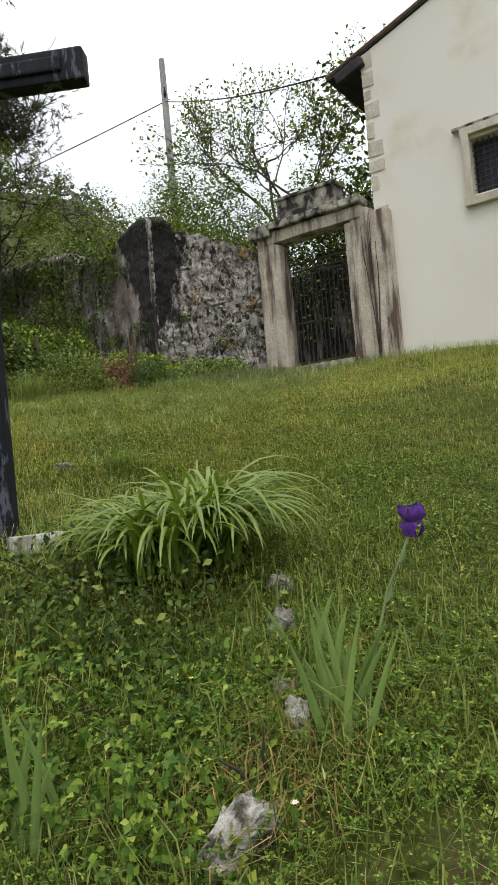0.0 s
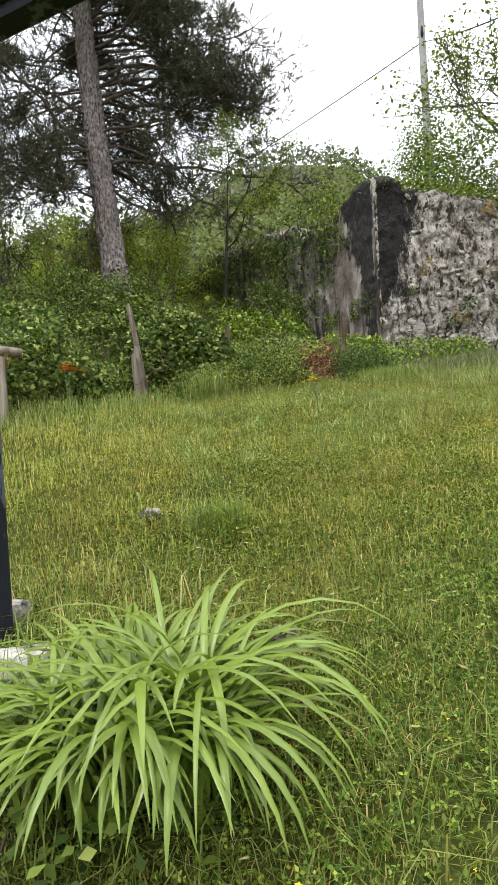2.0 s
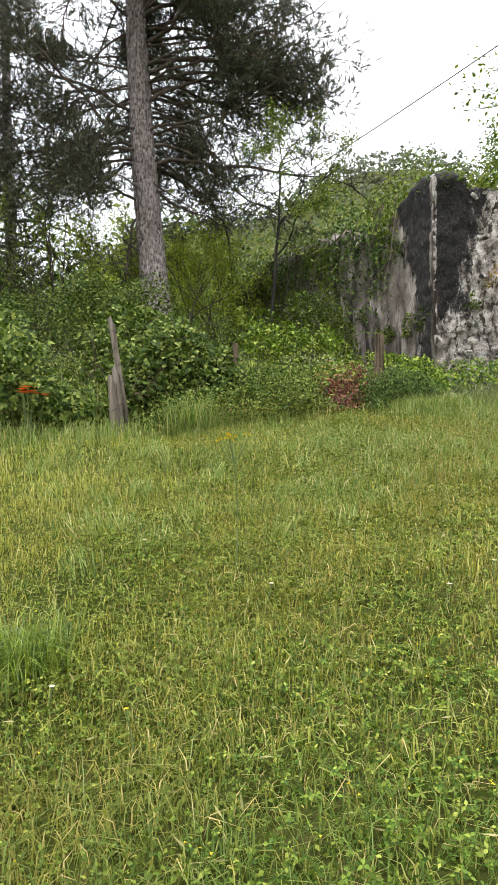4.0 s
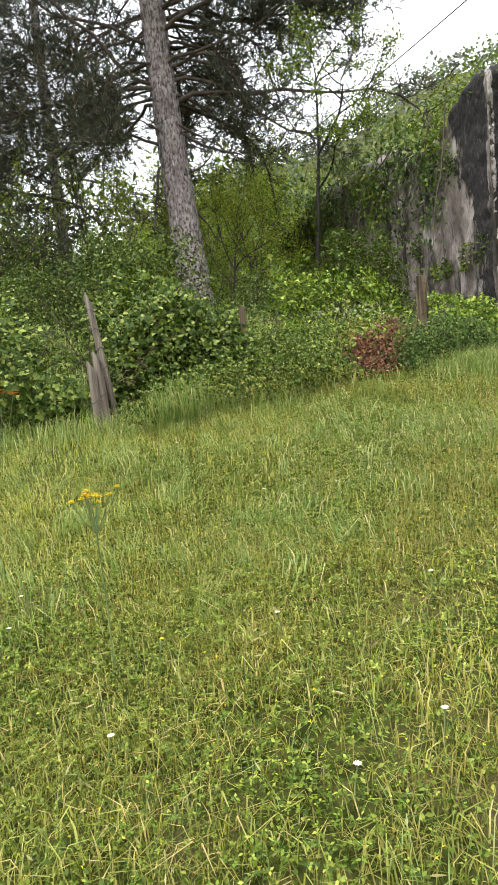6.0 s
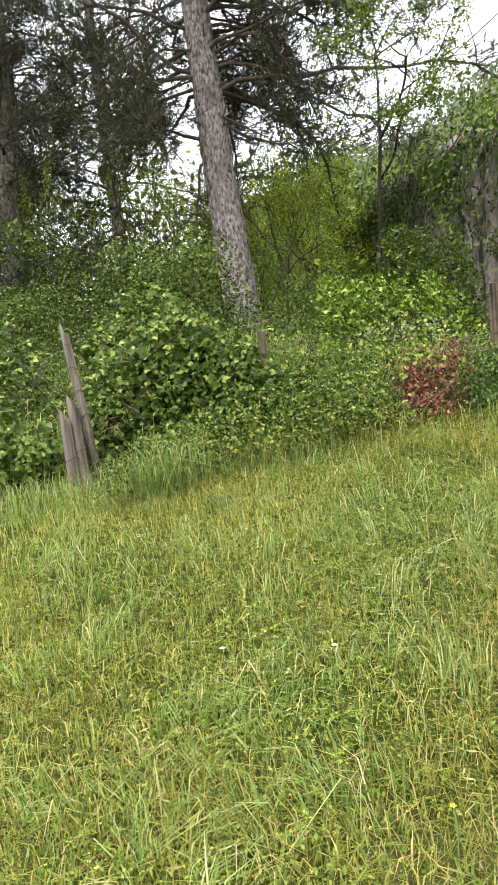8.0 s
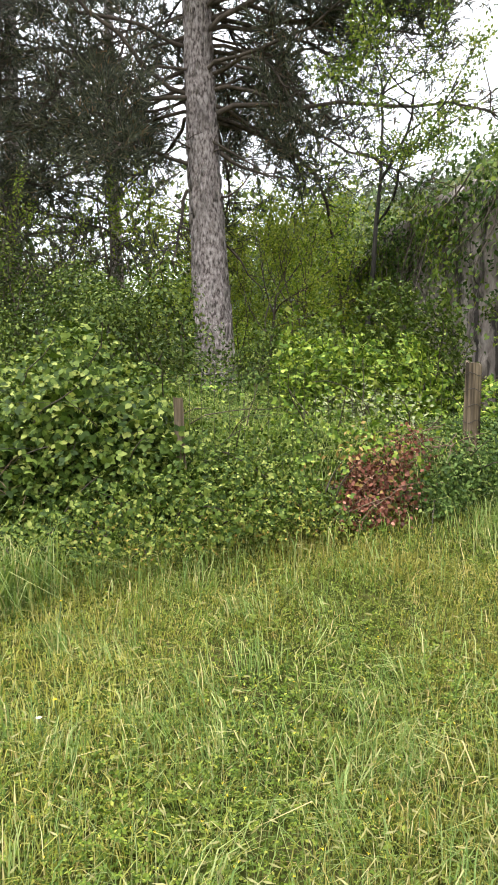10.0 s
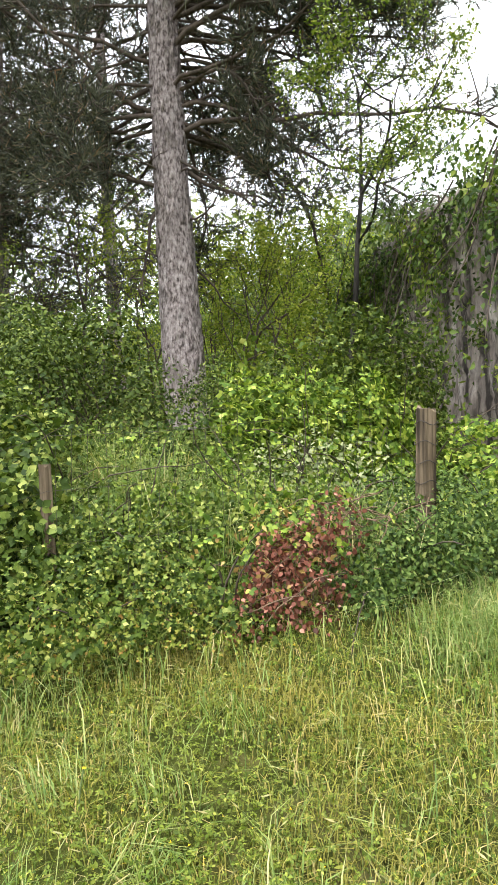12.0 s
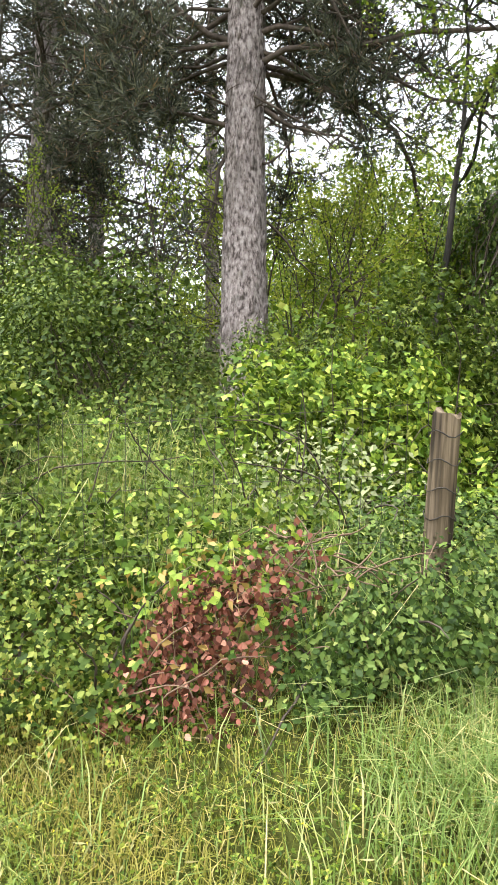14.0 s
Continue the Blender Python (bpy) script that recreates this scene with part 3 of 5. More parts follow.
def bush(name, at, rx, ry, rz, k, material, leaf, seed, shape=SIMPLE, label="", category="shrub", group="", stems=9, fill=0.45):
    r = random.Random(seed)
    thing = empty(name, at, label, category, group)
    p, n = bush_points(k, rx, ry, rz, seed, fill)
    link_mesh("foliage", *scatter(shape, p, n, leaf, 0.5, 0.4), material, thing)
    for _ in range(stems):
        line, _ = wander((r.gauss(0, rx * 0.2), r.gauss(0, ry * 0.2), -0.1), (r.gauss(0, 0.35), r.gauss(0, 0.35), 1), rz * r.uniform(0.8, 1.15), 6, 0.12, 0.02, r)
        link_mesh("stem", *tube(line, [0.02, 0.017, 0.014, 0.011, 0.008, 0.006, 0.004], 4), TWIG, thing)
    return thing

# ---- ground ----
def graded(lo, hi, near_lo, near_hi, fine, grow=1.16):
    inner = list(np.arange(near_lo, near_hi + fine / 2, fine))
    out, s = [], fine
    p = inner[-1]
    while p < hi:
        s *= grow
        p += s
        out.append(min(p, hi))
    s, p, below = fine, inner[0], []
    while p > lo:
        s *= grow
        p -= s
        below.append(max(p, lo))
    return np.array(below[::-1] + inner + out)


gx, gy = graded(-900, 900, -8.5, 2.0, 0.14), graded(-900, 900, -0.5, 11.5, 0.14)
GX, GY = np.meshgrid(gx, gy, indexing="ij")
GZ = ground_height(GX, GY) - 0.04
GV = np.stack([GX, GY, GZ], -1).reshape(-1, 3)
ni, nj = len(gx), len(gy)
ii, jj = np.meshgrid(np.arange(ni - 1), np.arange(nj - 1), indexing="ij")
q = (ii * nj + jj).ravel()
GF = np.stack([q, q + nj, q + nj + 1, q + 1], 1)
ground = tagged(link_mesh("ground", GV, GF, SOIL), "grassy soil of the sloping lawn and the hills", "ground", kind="structure")
for poly in ground.data.polygons:
    poly.use_smooth = True

# ---- house ----
HY = 10.8
house = empty("house", (-1.5, HY, gz(-1.5, HY)), "cream plastered house with a barred window and overhanging eaves", "house")
house_inv = house.matrix_basis.inverted()
HX0, HX1, EAVE_Z, PEAK_X = -4.55, 4.6, 8.16, 0.0
WX0, WX1, WZ0, WZ1 = -2.83, -1.93, 5.2, 6.1


def outline_wall(outer, hole, y0, y1):
    """A wall in the plane of y with one rectangular opening."""
    bm = bmesh.new()
    for y, flip in ((y0, False), (y1, True)):
        (x0, z0), (x1, z1) = hole
        ring = [bm.verts.new((x, y, z)) for x, z in outer]
        inn = [bm.verts.new((x, y, z)) for x, z in ((x0, z0), (x1, z0), (x1, z1), (x0, z1))]
        # outer: bottom left, bottom right, right eave, peak, left eave
        faces = [(ring[0], ring[1], inn[1], inn[0]), (ring[1], ring[2], inn[2], inn[1]), (ring[2], ring[3], inn[2]), (ring[3], inn[3], inn[2]), (ring[3], ring[4], inn[3]), (ring[4], ring[0], inn[0], inn[3])]
        for f in faces:
            bm.faces.new(f if not flip else f[::-1])
    bm.verts.ensure_lookup_table()
    vs = list(bm.verts)
    n = len(outer) + 4
    for a, b in [(i, (i + 1) % len(outer)) for i in range(len(outer))] + [(len(outer) + i, len(outer) + (i + 1) % 4) for i in range(4)]:
        bm.faces.new((vs[a], vs[a + n], vs[b + n], vs[b]))
    bmesh.ops.recalc_face_normals(bm, faces=bm.faces)
    bm.transform(house_inv)
    return bm


peak_z = EAVE_Z + 0.31 * (PEAK_X - HX0)
part("wall", outline_wall([(HX0, 1.8), (HX1, 1.8), (HX1, EAVE_Z), (PEAK_X, peak_z), (HX0, EAVE_Z)], ((WX0, WZ0), (WX1, WZ1)), HY, HY + 0.45), PLASTER, house)
bm = bmesh.new()
box(bm, (0.4, 7.0, 6.4), pose(HX0 + 0.2, HY + 3.96, 5.0))
box(bm, (0.4, 7.0, 6.4), pose(HX1 - 0.2, HY + 3.96, 5.0))
box(bm, (8.0, 0.4, 6.4), pose(0, HY + 7.2, 5.0))
bm.transform(house_inv)
part("side_walls", bm, PLASTER, house)
roof_angle = math.degrees(math.atan(0.31))
for sgn in (-1, 1):
    bm = bmesh.new()
    run = 5.22 / math.cos(radians(roof_angle))
    m = Matrix.Translation((PEAK_X, HY + 3.7, peak_z + 0.06)) @ pose(0, 0, 0, 0, -sgn * -roof_angle, 0)
    box(bm, (run, 7.46, 0.045), m @ pose(sgn * run / 2, 0, -0.02), 0.01)
    bm.transform(house_inv)
    part("roof", bm, ROOF_EAVE, house, "dark boarded roof edge")
    bm = bmesh.new()
    for i in range(38):
        c = bmesh.ops.create_cone(bm, cap_ends=True, segments=8, radius1=0.09, radius2=0.08, depth=run, matrix=m @ pose(sgn * run / 2, -3.68 + i * 0.2, 0.03, 0, 90, 0) @ Matrix.Diagonal((0.45, 1, 1, 1)))
    bm.transform(house_inv)
    part("roof_tiles", bm, TILE, house)
for i, yy in enumerate((HY - 0.06, HY + 1.2, HY + 2.4)):
    bm = bmesh.new()
    box(bm, (0.56, 0.12, 0.18), pose(HX0 - 0.2, yy, EAVE_Z - 0.19, 0, -17, 0), 0.03)
    bm.transform(house_inv)
    part("rafter_end", bm, ROOF_EAVE, house)
# corner stones that show through the plaster
r = random.Random(3)
z = 4.9
while z < 7.9:
    h = r.uniform(0.22, 0.36)
    if r.random() < 0.15:
        z += h
        continue
    bm = bmesh.new()
    w = r.choice((0.14, 0.2, 0.28))
    box(bm, (w, 0.02, h - 0.07), pose(HX0 + w / 2 - 0.006, HY - 0.002, z + h / 2), 0.004, 3, 0.02, z)
    bm.transform(house_inv)
    part("quoin", bm, QUOIN, house)
    z += h
# window
wx, wz = (WX0 + WX1) / 2, (WZ0 + WZ1) / 2
bm = bmesh.new()
box(bm, (WX1 - WX0 + 0.02, 0.03, WZ1 - WZ0 + 0.02), pose(wx, HY + 0.24, wz))
bm.transform(house_inv)
window = part("window", bm, GLASS, house, "dark glass behind a rusty iron grille")
for dx, dz, sx, sz in ((-0.5, 0, 0.12, 1.02), (0.5, 0, 0.12, 1.02), (0, -0.56, 1.16, 0.13), (0, 0.56, 1.16, 0.13)):
    bm = bmesh.new()
    box(bm, (sx, 0.2, sz), pose(wx + dx * (WX1 - WX0 + 0.1), HY - 0.0, wz + dz), 0.012, 2, 0.004, dx)
    bm.transform(house_inv)
    part("window_frame", bm, QUOIN, window, "worn limestone surround")
bm = bmesh.new()
box(bm, (1.4, 0.12, 0.05), pose(wx, HY - 0.04, WZ1 + 0.19), 0.01)
bm.transform(house_inv)
part("cornice", bm, LINTEL, window)
bm = bmesh.new()
for i in range(1, 10):
    box(bm, (0.014, 0.014, WZ1 - WZ0), pose(WX0 + i * 0.09, HY + 0.1, wz))
for i in range(1, 11):
    box(bm, (WX1 - WX0, 0.012, 0.014), pose(wx, HY + 0.088, WZ0 + i * 0.091))
bm.transform(house_inv)
part("grille", bm, IRON, window)

# ---- gate portal ----
portal = empty("gate_portal", (-5.75, HY, gz(-5.75, HY)), "weathered limestone gate portal with a broken pediment block, black stained", "gateway")
pinv = portal.matrix_basis.inverted()


def portal_block(name, size, at, material, label="", bevel=0.02, rough=0.012, seed=0.0, cuts=5):
    bm = bmesh.new()
    box(bm, size, pose(*at), bevel, cuts, rough, seed)
    bm.transform(pinv)
    return part(name, bm, material, portal, label)


DTOP = 5.35
portal_block("pilaster", (0.42, 0.5, 3.1), (-6.74, HY + 0.05, 3.95), PORTAL, "streaked pale stone pilaster", seed=1)
portal_block("jamb", (0.14, 0.34, 2.9), (-6.53, HY - 0.02, 3.85), PORTAL, seed=2)
portal_block("jamb", (0.14, 0.34, 2.9), (-5.0, HY - 0.02, 3.85), PORTAL, seed=3)
portal_block("pilaster", (0.34, 0.5, 3.1), (-4.78, HY + 0.05, 3.95), PORTAL, "streaked pale stone pilaster", seed=4)
portal_block("buttress", (0.36, 0.4, 2.85), (-4.42, HY - 0.02, 3.95), PORTAL, "pale plastered buttress against the house", seed=5)
portal_block("lintel", (2.1, 0.4, 0.22), (-5.78, HY - 0.02, DTOP + 0.1), PORTAL, "", 0.02, 0.012, 6)
portal_block("cornice", (2.3, 0.6, 0.14), (-5.85, HY - 0.02, DTOP + 0.29), LINTEL, "black stained cornice", 0.03, 0.02, 7)
portal_block("cornice", (0.5, 0.62, 0.16), (-6.82, HY - 0.02, DTOP + 0.2), LINTEL, "", 0.03, 0.02, 17)
portal_block("pediment_block", (1.22, 0.42, 0.42), (-5.82, HY + 0.02, DTOP + 0.54), LINTEL, "blackened stone block on the lintel", 0.03, 0.025, 8)
portal_block("coping", (1.3, 0.48, 0.06), (-5.82, HY + 0.02, DTOP + 0.77), LINTEL, "", 0.015, 0.015, 9)
portal_block("threshold", (1.5, 0.5, 0.12), (-5.76, HY, gz(-5.76, HY) + 0.0), STONE, "", 0.02, 0.01, 10)
for fx, fw in ((-6.86, 0.035), (-6.66, 0.03), (-4.9, 0.03), (-4.7, 0.035)):
    portal_block("fillet", (fw, 0.03, 2.7), (fx, HY - 0.212, 3.85), PORTAL, "", 0.006, 0.004, fx, 2)
rv = random.Random(8)
vine = empty("dead_vine", (-4.58, HY - 0.24, gz(-4.58, HY - 0.24)), "dark dead creeper stem clinging to the portal", "vine")
for _ in range(4):
    line, _e = wander((rv.gauss(0, 0.03), 0, -0.1), (rv.gauss(0, 0.03), 0.0, 1), rv.uniform(2.1, 2.9), 16, 0.09, 0.05, rv)
    line = [Vector((p_.x * 0.22, max(min(p_.y, 0.01), -0.03), p_.z)) for p_ in line]
    link_mesh("stem", *tube(line, [0.016 - 0.0007 * k_ for k_ in range(17)], 5, 0.2), TWIG, vine)
gate = empty("iron_gate", (-5.76, HY + 0.22, 2.85), "closed rusty iron bar gate in the portal", "gate")
for i in range(15):
    bm = bmesh.new()
    bmesh.ops.create_cone(bm, cap_ends=True, segments=6, radius1=0.009, radius2=0.009, depth=2.05, matrix=pose(-0.66 + i * 0.094, 0, 1.05))
    part("bar", bm, IRON, gate)
for zz in (0.12, 0.95, 1.95, 2.1):
    bm = bmesh.new()
    box(bm, (1.42, 0.022, 0.035), pose(0, 0, zz), 0.004)
    part("rail", bm, IRON, gate)

# ---- the ruined wall ----
WALL_TOP = 5.85
CORNER = Vector((-8.0, 8.7, 0))
GATE_END = Vector((-6.94, 10.85, 0))


def ragged_wall(name, a, b, base, top, thick, material, seed, label, dip=None, rough=0.05, dark=None):
    """A standing wall from a to b with an uneven face and a broken crest; dark tells which places are black with stain."""
    a, b = Vector(a), Vector(b)
    along = (b - a).normalized()
    out = Vector((along.y, -along.x, 0))
    length = (b - a).length
    cell = 0.05
    nu, nz = max(int(length / cell), 4), int((top - base) / cell)
    V, F = [], []
    for side in (0, 1):
        for i in range(nu + 1):
            u = length * i / nu
            crest = top + (dip(u) if dip else 0) + 0.06 * noise.noise(Vector((u * 2.3, seed, 0))) + 0.05 * noise.noise(Vector((u * 7, seed, 3)))
            for j in range(nz + 1):
                z = base + (crest - base) * j / nz
                p = a + along * u + Vector((0, 0, z))
                k = noise.noise(Vector((p.x * 2, p.y * 2, z * 2 + seed))) * rough + noise.noise(Vector((p.x * 7, p.y * 7, z * 7 + seed))) * rough * 0.7 \
                    + noise.noise(Vector((p.x * 15, p.y * 15, z * 15 + seed))) * rough * 0.75
                k -= 0.12 * max(0, (z - crest + 0.15) / 0.15) ** 2
                p = p + out * (k if side == 0 else -thick - k)
                V.append(tuple(p))
    n1 = nz + 1
    off = (nu + 1) * n1
    for i in range(nu):
        for j in range(nz):
            c = i * n1 + j
            F.append((c, c + n1, c + n1 + 1, c + 1))
            c += off
            F.append((c, c + 1, c + n1 + 1, c + n1))
        t = i * n1 + nz
        F.append((t, t + n1, t + n1 + off, t + off))
    for i in (0, nu):
        for j in range(nz):
            c = i * n1 + j
            F.append((c, c + 1, c + 1 + off, c + off))
    ob = link_mesh(name, V, F, material)
    if dark:
        D = [dark(length * (i % (nu + 1)) / nu, V[i * n1 + j][2]) for i in range(2 * (nu + 1)) for j in range(n1)]
        ob.data.attributes.new("soot", "FLOAT", "POINT").data.foreach_set("value", np.clip(np.array(D), 0, 1))
    return tagged(ob, label, "wall", kind="structure")


SIDE_LEN = 7.5
wall_face = ragged_wall("wall_rubble", (*CORNER.xy, 0), (*GATE_END.xy, 0), 2.3, WALL_TOP, 0.5, RUBBLE, 1.0, "ruined rubble stone wall with broken plaster and black stains",
                        dip=lambda u: -0.03 if u < 0.5 else -0.1 - 0.15 * u, rough=0.075,
                        dark=lambda u, z: min(0.5 + 0.6 * (0.48 + 0.15 * (z - 4.6) - u), 0.5 + 0.4 * (z - 4.0), 0.25 + 7 * (u - 0.02)))
ragged_wall("wall_side", (CORNER.x - SIDE_LEN, CORNER.y, 0), (*CORNER.xy, 0), 2.3, WALL_TOP, 0.5, GREY_FACE, 5.0, "grey streaked old wall half hidden by ivy",
            dip=lambda u: 0.02 - 0.34 * (SIDE_LEN - u) ** 2.2 if u > SIDE_LEN - 1.0 else (-0.3 - 0.12 * (SIDE_LEN - 1.0 - u) if u > SIDE_LEN - 2.2 else 0.15 - 0.09 * abs(u - 2.3)), rough=0.04,
            dark=lambda u, z: min(0.5 + 0.8 * (0.26 + 0.07 * max(z - 3, 0) ** 2.2 - (SIDE_LEN - u)), 0.3 + 9 * (SIDE_LEN - u - 0.03)))
ragged_wall("wall_behind_gate", (-9.0, 12.7, 0), (-4.6, 12.5, 0), 2.6, 5.25, 0.4, DARK_STREAKED, 9.0, "dark streaked terrace wall behind the gate", rough=0.03)
ragged_wall("wall_garden", (-4.6, HY + 0.5, 0), (-4.6, 14.5, 0), 2.3, 4.8, 0.3, GREY_FACE, 11.0, "dark side wall behind the gate", rough=0.03)
along = (GATE_END - CORNER).normalized()
# stones in the rubble face
rs = random.Random(11)
stone_meshes = []
for k in range(10):
    bm = bmesh.new()
    bmesh.ops.create_icosphere(bm, subdivisions=2, radius=0.5)
    for v in bm.verts:
        v.co = Vector((max(-0.4, min(0.4, v.co.x * 1.1)), v.co.y, max(-0.42, min(0.42, v.co.z * 1.1))))
        v.co += noise.noise_vector(v.co * 2.2 + Vector((k * 7.0, 0, 0))) * 0.3 + noise.noise_vector(v.co * 5 + Vector((0, k * 5.0, 0))) * 0.16
    me = bpy.data.meshes.new("stone")
    bm.to_mesh(me)
    bm.free()
    me.materials.append(STONE)
    stone_meshes.append(me)
out = Vector((along.y, -along.x, 0))
face_angle = math.degrees(math.atan2(along.y, along.x))
length = (GATE_END - CORNER).length
placed = []
while len(placed) < 290:
    u, z, w = rs.uniform(0.3, length - 0.08), rs.uniform(2.6, WALL_TOP - 0.25), rs.uniform(0.05, 0.13)
    if z > WALL_TOP - 0.22 - 0.15 * u or (u < 0.55 and z > 3.9):
        continue
    if any((u - a) ** 2 + (z - b) ** 2 < (0.36 * (w + c)) ** 2 for a, b, c in placed):
        w *= 0.5
        if any((u - a) ** 2 + (z - b) ** 2 < (0.3 * (w + c)) ** 2 for a, b, c in placed):
            continue
    placed.append((u, z, w))
    st = new("stone", rs.choice(stone_meshes))
    st.parent = wall_face
    p = CORNER + along * u + out * rs.uniform(-0.035, 0.012)
    st.matrix_basis = pose(p.x, p.y, z, rs.gauss(0, 12), rs.gauss(0, 30), face_angle + rs.gauss(0, 12)) @ Matrix.Diagonal((w * 1.2, rs.uniform(0.03, 0.075), w * rs.uniform(0.6, 0.95), 1))

# ---- cross ----
CX, CY = -2.76, 1.83
cross = empty("wooden_cross", (CX, CY, gz(CX, CY)), "tall black painted wooden cross with peeling weathered paint", "cross")
cm = pose(0, 0, 0, 0, 0, 30)
bm = bmesh.new()
box(bm, (0.1, 0.09, 3.3), cm @ pose(0, 0, 1.62), 0.012, 0)
part("post", bm, PAINTED_WOOD, cross)
bm = bmesh.new()
box(bm, (1.22, 0.095, 0.15), cm @ pose(-0.02, -0.006, 2.16), 0.012)
part("arm", bm, PAINTED_WOOD, cross)
for s in (-1, 1):
    bm = bmesh.new()
    box(bm, (0.42, 0.03, 0.07), cm @ pose(s * 0.3 - 0.02, -0.058, 2.16), 0.012)
    part("raised_panel", bm, PAINTED_WOOD, cross)
bm = bmesh.new()
box(bm, (0.045, 0.03, 1.9), cm @ pose(0, -0.05, 1.2), 0.01)
part("raised_panel", bm, PAINTED_WOOD, cross)
for dx, dy in ((-0.22, 0.05), (0.2, 0.02), (-0.02, -0.24)):
    rock = empty("flat_stone", (CX + dx, CY + dy, gz(CX + dx, CY + dy)), "flat grey stone at the foot of the cross", "stone", "stones round the cross")
    bm = bmesh.new()
    box(bm, (0.24, 0.15, 0.09), pose(0, 0, 0.0, 0, 0, 48 + dx * 90), 0.02, 3, 0.02, dx * 9)
    part("block", bm, STONE, rock)
px_, py_ = CX - 0.32, CY - 0.12
pot = empty("flower_pot", (px_, py_, gz(px_, py_) - 0.02), "terracotta flower pot with dry stalks beside the cross", "pot")
bm = bmesh.new()
bmesh.ops.create_cone(bm, cap_ends=True, segments=24, radius1=0.07, radius2=0.095, depth=0.12, matrix=pose(0, 0, 0.06))
part("body", bm, TERRACOTTA, pot, smooth=False)
bm = bmesh.new()
bmesh.ops.create_cone(bm, cap_ends=True, segments=24, radius1=0.104, radius2=0.104, depth=0.03, matrix=pose(0, 0, 0.115))
part("rim", bm, TERRACOTTA, pot)
r = random.Random(21)
wood = [tube(wander((r.gauss(0, .04), r.gauss(0, .04), 0.1), (r.gauss(0, .4), r.gauss(0, .4), 1), r.uniform(0.2, 0.42), 5, 0.2, 0, r)[0], [0.005, 0.004, 0.004, 0.003, 0.003, 0.002], 4) for _ in range(14)]
link_mesh("dry_stalks", *joined(*wood), DRY_LEAF, pot)
p, n = bush_points(90, 0.2, 0.2, 0.3, 5)
link_mesh("leaves", *scatter(LEAF, p + (0, 0, 0.12), n, 0.05), GREY_LEAF, pot)

# ---- fence posts ----
def fence_post(at, height, radius, tilt, material, label, wires=4, seed=0, split=False):
    thing = empty("fence_post", (*at, gz(*at)), label, "post", "fence posts in the hedge")
    m = pose(0, 0, 0, tilt[0], tilt[1], 0)
    bm = bmesh.new()
    rings = 16
    sides = 20
    rows = []
    for i in range(rings + 1):
        z = -0.3 + (height + 0.3) * i / rings
        row = []
        for k in range(sides):
            a = 2 * math.pi * k / sides
            rad = radius * (1.05 - 0.1 * i / rings) * (1 + 0.1 * noise.noise(Vector((math.cos(a) * 2.5, math.sin(a) * 2.5, z * 0.6 + seed))) + 0.07 * noise.noise(Vector((math.cos(a) * 9, math.sin(a) * 9, z * 0.3 + seed))))
            top = 0.0 if i < rings else (0.05 * noise.noise(Vector((math.cos(a), math.sin(a), seed))) + (0.07 * max(0, math.cos(a + 1)) if split else 0.01))
            row.append(bm.verts.new(m @ Vector((rad * math.cos(a), rad * math.sin(a) * (0.7 if split else 1), z + top))))
        rows.append(row)
    for i in range(rings):
        for k in range(sides):
            bm.faces.new((rows[i][k], rows[i][(k + 1) % sides], rows[i + 1][(k + 1) % sides], rows[i + 1][k]))
    bm.faces.new(rows[-1])
    bm.faces.new(rows[0][::-1])
    part("log", bm, material, thing)
    for i in range(wires):
        z = height * (0.42 + 0.5 * i / max(wires - 1, 1))
        ring = [m @ Vector(((radius * 1.1) * math.cos(a), (radius * 1.1) * math.sin(a), z + 0.012 * math.sin(3 * a + i))) for a in np.linspace(0, 2 * math.pi, 17)]
        link_mesh("wire", *tube(ring, [0.0022] * 17, 4), IRON, thing)
    return thing


fence_post((-7.19, 7.2), 0.8, 0.053, (-1.5, 1), POST_WOOD, "round brown wooden fence post wrapped with wire", 5, 1)
fence_post((-6.6, 3.99), 0.4, 0.05, (2, -3), GREY_WOOD, "short split grey wooden fence stump", 1, 5, True)
fence_post((-6.64, 4.05), 0.47, 0.05, (3, -4), GREY_WOOD, "short splintered grey wooden stake", 1, 6, True)
fence_post((-6.72, 4.13), 0.93, 0.04, (7, -4), GREY_WOOD, "leaning grey split wooden fence post", 4, 8, True)
fence_post((-7.0, 5.36), 0.7, 0.03, (2, -2), POST_WOOD, "thin grey fence post overgrown by brambles", 1, 3)
for k, (zz, sag) in enumerate(((0.35, 0.03), (0.6, 0.04), (0.85, 0.05))):
    pts = []
    for (x0, y0), (x1, y1) in (((-6.70, 4.1), (-6.95, 5.36)), ((-6.95, 5.36), (-7.19, 7.2))):
        for f in np.linspace(0, 1, 9):
            x, y = x0 + (x1 - x0) * f, y0 + (y1 - y0) * f
            pts.append((x, y, gz(x, y) + zz - sag * 4 * f * (1 - f)))
    w = empty("fence_wire", (-6.95, 5.36, gz(-6.95, 5.36)), "thin rusty wire strung between the fence posts", "wire", "fence wires")
    v, t = tube(pts, [0.0009] * len(pts), 4)
    link_mesh("strand", v - np.array(w.location), t, IRON, w)

netting = empty("wire_netting", (-6.95, 5.36, gz(-6.95, 5.36)), "thin rusty wire netting sagging between the fence posts", "netting")
rn = random.Random(6)
for k in range(24):
    f = (k + 0.5) / 24
    x, y = -6.95 - 0.24 * f, 5.36 + 1.84 * f
    line = [Vector((x + rn.gauss(0, 0.006), y + rn.gauss(0, 0.008), gz(x, y) + z_)) - netting.location for z_ in (0.02, 0.3, 0.58, 0.86)]
    link_mesh("upright_wire", *tube(line, [0.0009] * 4, 4), IRON, netting)

